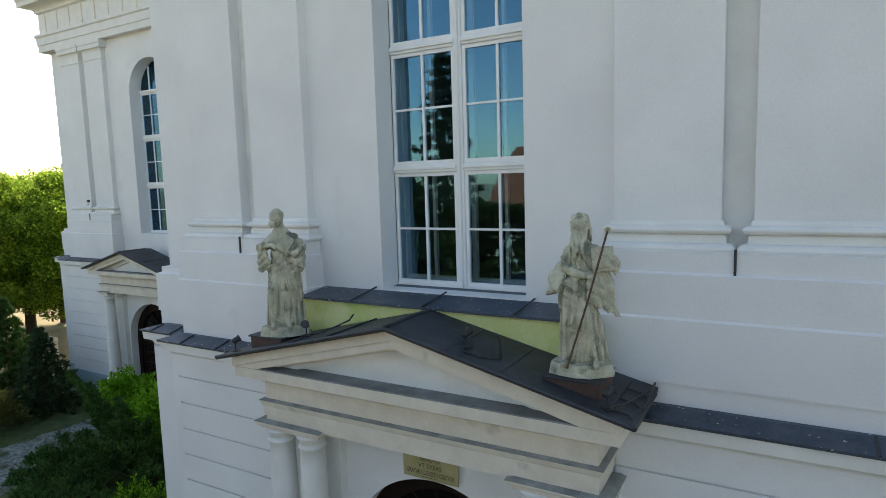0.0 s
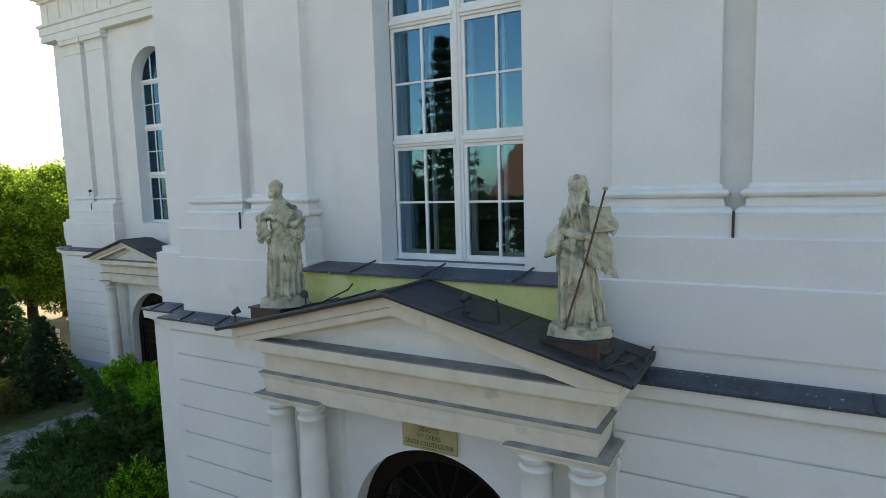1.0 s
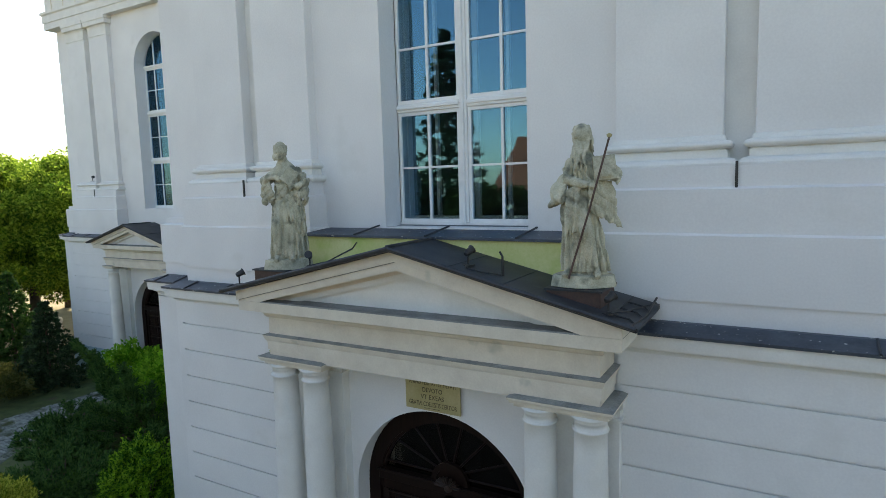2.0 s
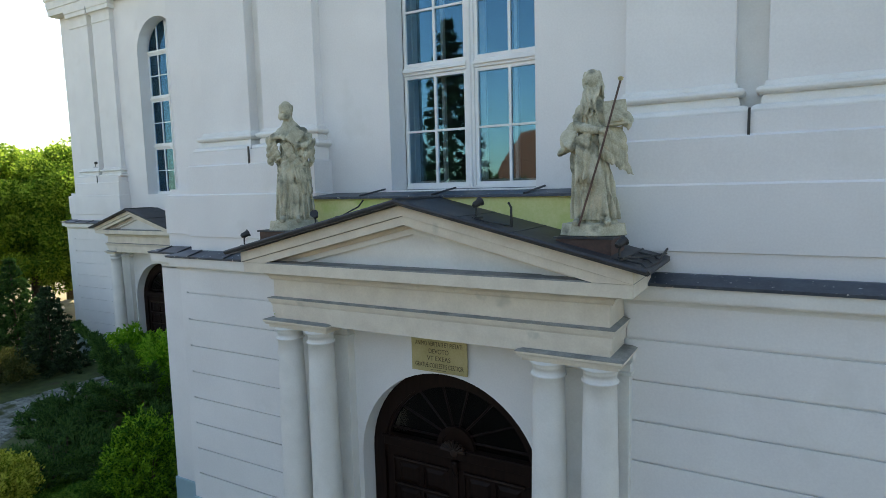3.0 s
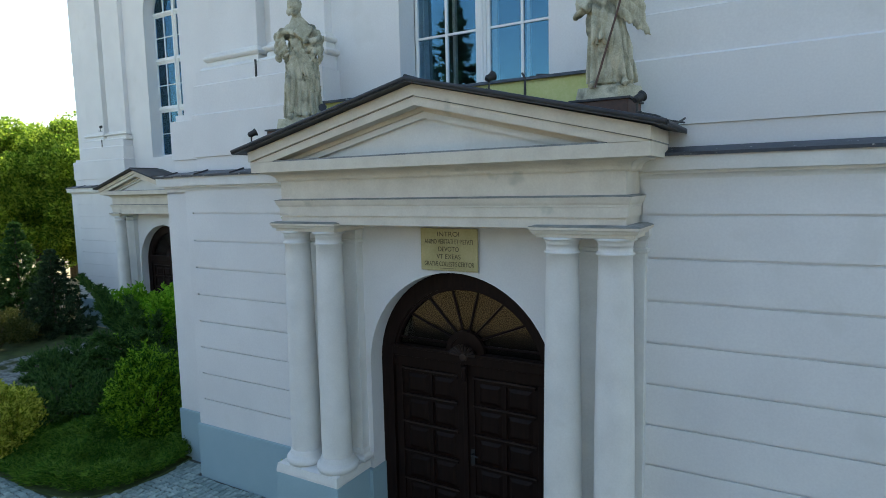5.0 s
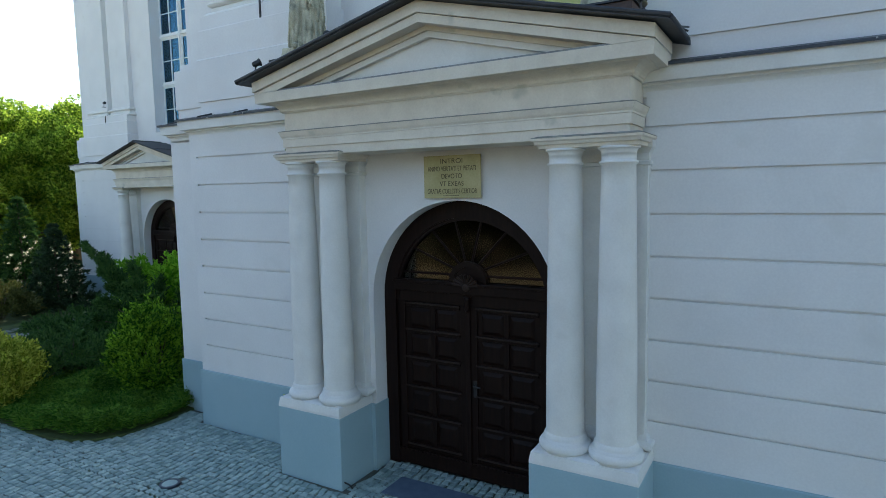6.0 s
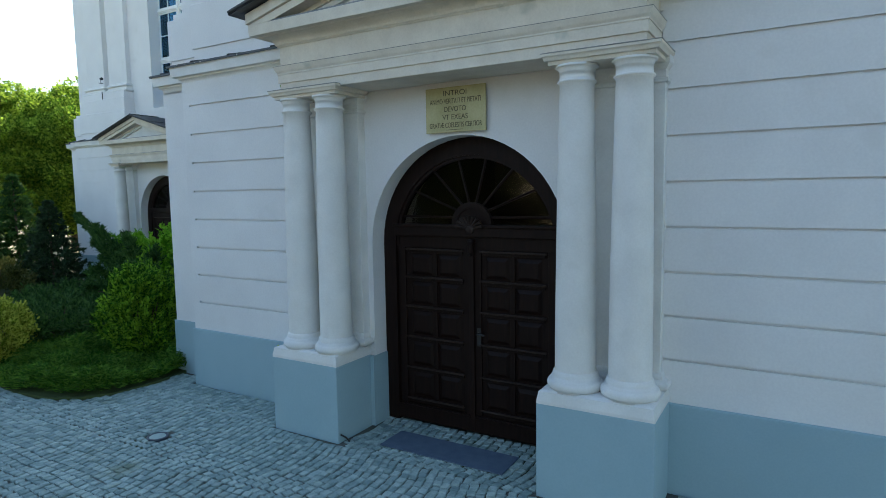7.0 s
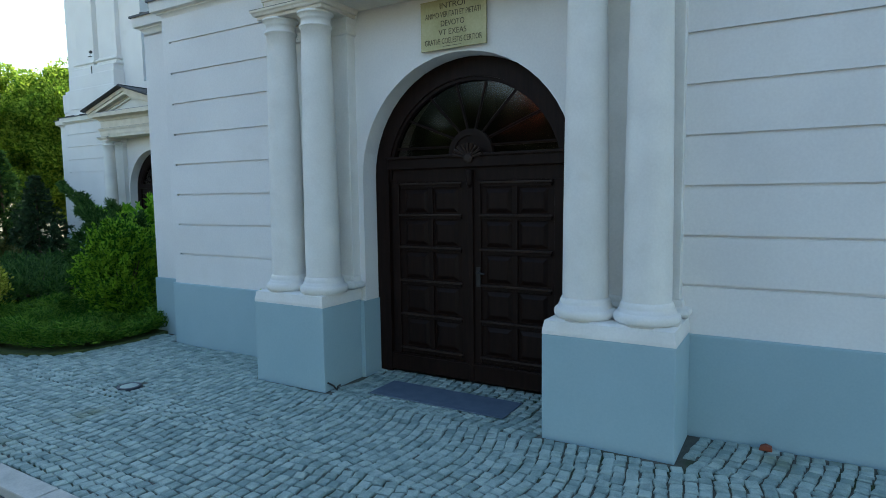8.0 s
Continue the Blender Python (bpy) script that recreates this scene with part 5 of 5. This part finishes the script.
        tube([(0.02 + 0.16 * f, -0.16 + 0.05 * f, 0.72 - 0.12 * f), (0.04 + 0.17 * f, -0.175 + 0.06 * f, 0.58 - 0.12 * f), (0.03 + 0.19 * f, -0.165 + 0.07 * f, 0.50 - 0.16 * f)], [0.016, 0.020, 0.010], 6, bm)
    tube([(-0.05, -0.10, 0.72), (-0.11, -0.155, 0.42), (-0.10, -0.12, 0.10)], [0.06, 0.066, 0.042], 10, bm)
    tube([(-0.12, -0.15, 0.05), (-0.13, -0.24, 0.02)], [0.035, 0.028], 8, bm)
    tube([(0.07, -0.16, 0.05), (0.08, -0.25, 0.02)], [0.035, 0.028], 8, bm)


def statue_block(sx):
    b = thing("statue_block", (sx * 1.97, -0.80, 0), "rust-brown sheet-clad block under the statue on the roof", "pedestal", group="statue blocks")
    x = 0.26
    roof = lambda u: 5.812 - 0.24 * abs(sx * 1.97 + u)
    bm = prism([(-x, roof(-x) - 0.02), (x, roof(x) - 0.02), (x, 5.425), (-x, 5.425)], -0.26, 0.26)
    part("block_body", bm, M_RUST, b, bevel=0.006)
    part("block_cover", box(-x - 0.02, x + 0.02, -0.28, 0.28, 5.426, 5.445), M_SHEET, b, "dark sheet-metal cover")
    return b


statue_block(-1)
statue_block(1)
statue("statue", (-1.86, -0.80, 5.545), "weathered grey sandstone statue of a bald bearded saint holding a book", reading_saint, 36, 1.035, -1.0)
statue("statue", (2.0, -0.80, 5.545), "weathered sandstone statue of a long-bearded saint with book", staff_saint, 14, 0.965)
staff = thing("iron_staff", (2.0, -0.80, 5.545), "thin dark iron staff leaning against the statue", "staff", rz=14)
part("shaft", tube([(-0.13, -0.24, 0.0), (0.06, -0.26, 0.64), (0.235, -0.27, 1.29)], 0.010, 8), M_RUST, staff)
part("knob", lathe(0.237, -0.27, [(0.004, 1.285), (0.020, 1.295), (0.026, 1.315), (0.012, 1.325), (0.004, 1.328)], 10), M_BRASS, staff, "gilt knob")


def spotlight(at, rz, tilt=-25):
    s_ = thing("spotlight", at, "small black spotlight on a bracket on the roof", "lamp", group="roof spotlights", rz=rz)
    part("bracket", tube([(0, 0, -0.06), (0, 0, 0.03), (0, -0.02, 0.07)], 0.010, 6), M_IRON, s_)
    head = part("lamp_head", lathe(0, 0, [(0.022, -0.06), (0.034, -0.04), (0.038, 0.02), (0.05, 0.045), (0.044, 0.046)], 14), M_IRON, s_)
    head.matrix_basis = pose(0, -0.02, 0.085, 90 + tilt, 0, 0)
    part("foot_plate", box(-0.05, 0.05, -0.05, 0.05, -0.065, -0.05), M_IRON, s_)
    return s_


def roof_z(x):
    return 5.812 - 0.24 * abs(x)


for x, y, rz in ((-2.36, -1.20, 150), (-1.38, -0.95, 30), (0.85, -1.02, 160), (2.33, -1.16, 150)):
    spotlight((x, y, roof_z(x) + 0.07), rz)
spotlight((-14.2 - 3.28, 5.80, 6.95), 90, 0)
stub = thing("roof_rod", (1.22, -0.98, roof_z(1.22)), "thin black bent rod standing on the roof", "rod")
part("rod", tube([(0, 0, -0.02), (0.0, 0, 0.20), (-0.03, 0, 0.25)], [0.016, 0.013, 0.012], 6), M_IRON, stub)
cable = thing("roof_cable", (0, 0, 0), "black cable lying over the portal roof", "cable")
part("cable_run", tube([(0.85, -1.08, roof_z(0.85) + 0.03), (0.9, -1.16, roof_z(0.9) + 0.02), (1.05, -1.15, roof_z(1.05) + 0.02), (1.22, -1.02, roof_z(1.22) + 0.02)], 0.009, 6), M_IRON, cable)
part("cable_run", tube([(-1.38, -1.0, roof_z(1.38) + 0.03), (-1.1, -0.95, roof_z(1.1) + 0.02), (-0.75, -0.9, roof_z(0.75) + 0.10), (-0.68, -0.9, roof_z(0.68) + 0.16)], 0.009, 6), M_IRON, cable)
part("cable_run", tube([(2.33, -1.2, roof_z(2.33) + 0.03), (2.45, -1.0, roof_z(2.45) + 0.04), (2.5, -0.7, roof_z(2.5) + 0.03), (2.6, -0.4, roof_z(2.6) + 0.05)], 0.010, 6), M_IRON, cable)
guard = thing("snow_guard", (2.42, -0.76, roof_z(2.42)), "bent black metal guard at the eave", "roof guard")
for k in range(3):
    part("strap", tube([(-0.06, -0.40 + 0.3 * k, 0.03), (0.10, -0.41 + 0.3 * k, 0.0), (0.17, -0.41 + 0.3 * k, -0.07)], 0.010, 6), M_IRON, guard)
part("bar", tube([(-0.05, -0.46, 0.05), (-0.06, 0.0, 0.03), (-0.04, 0.34, 0.05)], 0.009, 6), M_IRON, guard)
part("bar", tube([(0.14, -0.48, -0.04), (0.17, 0.0, -0.03), (0.18, 0.40, 0.05)], 0.011, 6), M_IRON, guard)

# ---- plaque, mat, manhole ----
plaque = thing("plaque", (-0.025, YW - 0.012, 3.93), "brass-yellow plaque with engraved Latin capitals over the door", "plaque")
part("plate", box(-0.39, 0.39, -0.008, 0.010, -0.255, 0.255), M_BRASS, plaque, bevel=0.003)
lines = [("INTROI", 0.185, 0.066, 0.30), ("ANIMO VERITATI ET PIETATI", 0.095, 0.066, 0.66), ("DEVOTO", 0.005, 0.066, 0.28), ("VT EXEAS", -0.085, 0.066, 0.33), ("GRATI\u00c6 COELESTIS CERTIOR", -0.175, 0.066, 0.68)]
for text, z, size, width in lines:
    cu = bpy.data.curves.new("lettering", "FONT")
    cu.body, cu.size, cu.align_x, cu.align_y, cu.extrude = text, size * 1.25, "CENTER", "CENTER", 0.001
    ob = new("lettering", cu)
    cu.materials.append(M_LETTER)
    ob.parent = plaque
    bpy.context.view_layer.update()
    ob.matrix_basis = pose(0, -0.0095, z, 90) @ Matrix.Diagonal((width / max(ob.dimensions.x, 0.01), 1, 1, 1))
part("flourish", box(-0.12, 0.10, -0.010, -0.008, -0.228, -0.223), M_LETTER, plaque)

mat_ = thing("doormat", (-0.03, -0.66, 0), "flat blue-grey rubber mat before the door", "mat")
part("mat_sheet", box(-0.80, 0.80, -0.235, 0.235, 0.0, 0.014), M_MAT, mat_, bevel=0.004)
cover = thing("manhole", (-3.44, -2.02, 0), "small round iron cover set in the pavement", "manhole cover")
part("ring", lathe(0, 0, [(0.13, -0.02), (0.13, 0.008), (0.105, 0.010), (0.10, 0.0)], 24), M_FLASH, cover)
part("lid", lathe(0, 0, [(0.098, -0.02), (0.098, 0.006), (0.05, 0.008)], 24), M_SETT, cover)
scraper = thing("boot_scraper", (-1.22, -0.98, 0), "small black iron boot scraper at the pier foot", "scraper")
for k in (-1, 1):
    part("prong", tube([(0.0, 0, 0.0), (0.03 * k, -0.02, 0.05), (0.09 * k, -0.05, 0.085)], 0.010, 6), M_IRON, scraper)

M_ALGAE = material("lime_algae", (0.36, 0.46, 0.14), (0.52, 0.58, 0.28), 0.9, 9.0, 60, 0.3, 0.004)
algae = thing("algae", (0, 0, 0), "thin lime-green algae on the portal edge", "algae", kind="stuff")
ra = random.Random(31)
for k in range(46):
    z = 4.26 + 0.30 * ra.random() ** 0.8 if k < 36 else 1.0 + 0.05 * ra.random()
    y = -0.91 + 0.40 * ra.random() ** 1.6 if k < 36 else -1.0 + 0.3 * ra.random()
    x = -2.191 - (0.03 if z > 4.47 and z < 4.56 else 0.018 if z > 4.36 else 0.001) if k < 36 else -2.357
    w, h = ra.uniform(0.012, 0.04), ra.uniform(0.010, 0.035)
    n_ = 7
    ring = [(y + w * math.cos(a) * ra.uniform(0.6, 1.2), z + h * math.sin(a) * ra.uniform(0.6, 1.2)) for a in [2 * math.pi * q / n_ for q in range(n_)]]
    bm = bmesh.new()
    lo, hi = [bm.verts.new((x + 0.004, a, b)) for a, b in ring], [bm.verts.new((x - 0.003, y + (a - y) * 0.8, z + (b - z) * 0.8)) for a, b in ring]
    bm.faces.new(hi)
    for q in range(n_):
        bm.faces.new((lo[q], lo[(q + 1) % n_], hi[(q + 1) % n_], hi[q]))
    part("patch", bm, M_ALGAE, algae)
shard = thing("brick_shard", (2.97, -0.47, 0), "small broken red brick lying at the wall foot", "brick")
part("shard_body", prism([(-0.05, 0.0), (0.05, 0.0), (0.045, 0.035), (0.0, 0.05), (-0.04, 0.03)], -0.03, 0.03), M_ROOFTILE, shard, bevel=0.006)

# ---- the setts, one by one ----
STEP, BAY, BOW = 0.104, 1.30, 0.10


def sett_mesh(v):
    r = random.Random(v)
    bm = bmesh.new()
    a = [bm.verts.new((sx * (0.0475 + r.uniform(-0.008, 0.003)), sy * (0.0475 + r.uniform(-0.008, 0.003)), -0.045)) for sx, sy in ((-1, -1), (1, -1), (1, 1), (-1, 1))]
    b = [bm.verts.new((p.co.x, p.co.y, -0.008)) for p in a]
    c = [bm.verts.new((p.co.x * 0.80, p.co.y * 0.80, r.uniform(-0.001, 0.003))) for p in a]
    for lo, hi in ((a, b), (b, c)):
        for i in range(4):
            bm.faces.new((lo[i], lo[(i + 1) % 4], hi[(i + 1) % 4], hi[i]))
    bm.faces.new(c)
    return finish(bm, "sett", M_SETT)


setts = []
rs = random.Random(12)
for k in range(-3, 9):
    y0 = -3.72 + BAY * (k + 0.5)
    for i in range(-176, 96):
        x0 = i * STEP
        n_in = 13
        for j in range(n_in):
            u = (j + 0.5) / n_in * 2 - 1
            y = y0 + u * BAY / 2
            x = x0 + BOW * (1 - u * u) + 0.03 * math.sin(2.1 * y + 0.6 * x0)
            turn = math.atan2(2 * BOW * u, BAY / 2)
            if y < -3.70 or y > 6.5 or x < -17.3 or x > 8.5 or inside(x, y, BED) or inside(x, y, LAWN):
                continue
            if y > YW - 0.09 and x > -4.9 and not (abs(x) < 1.25 and y < -0.05):
                continue
            if y > -0.12 and x > -5.9 and not abs(x) < 1.25:
                continue
            if y > -1.13 and 1.22 < abs(x) < 2.42:
                continue
            if math.hypot(x + 3.44, y + 2.02) < 0.155:
                continue
            setts.append((x + rs.uniform(-0.007, 0.007) + 0.012 * math.sin(7 * y + x), y + rs.uniform(-0.007, 0.007) + 0.012 * math.sin(5 * x), rs.uniform(-0.007, 0.003), turn + rs.uniform(-0.14, 0.14), rs.uniform(-2.5, 2.5), rs.uniform(-2.5, 2.5)))
kinds = [sett_mesh(v) for v in range(9)]
near = [q for q in setts if -3.0 < q[0] < 2.2 and -2.05 < q[1] < -1.45][:300]
chosen = set(near)
for q in near:
    ob = new("sett", kinds[rs.randrange(9)])
    ob.parent = pavement
    ob.matrix_basis = pose(q[0], q[1], q[2], q[4], q[5], math.degrees(q[3]))
rest = [q for q in setts if q not in chosen]
shapes = [(np.array([v_.co for v_ in me.vertices]), [tuple(p.vertices) for p in me.polygons]) for me in kinds]


def sett_field(name, places, mat):
    V, F, base = [], [], 0
    for q in places:
        co, fs = shapes[rs.randrange(9)]
        m = np.array(pose(q[0], q[1], q[2], q[4], q[5], math.degrees(q[3])))
        V.append(co @ m[:3, :3].T + m[:3, 3])
        F.extend([tuple(i + base for i in f) for f in fs])
        base += len(co)
    me = bpy.data.meshes.new(name)
    me.from_pydata(np.concatenate(V).tolist(), [], F)
    me.materials.append(mat)
    field = new(name, me)
    field.parent = pavement
    tagged(field, kind="stuff")


sett_field("setts", [q for q in rest if q[0] > -9.5], M_SETT)
# the shaded copy of the sett colour covers everything west of x -9.5
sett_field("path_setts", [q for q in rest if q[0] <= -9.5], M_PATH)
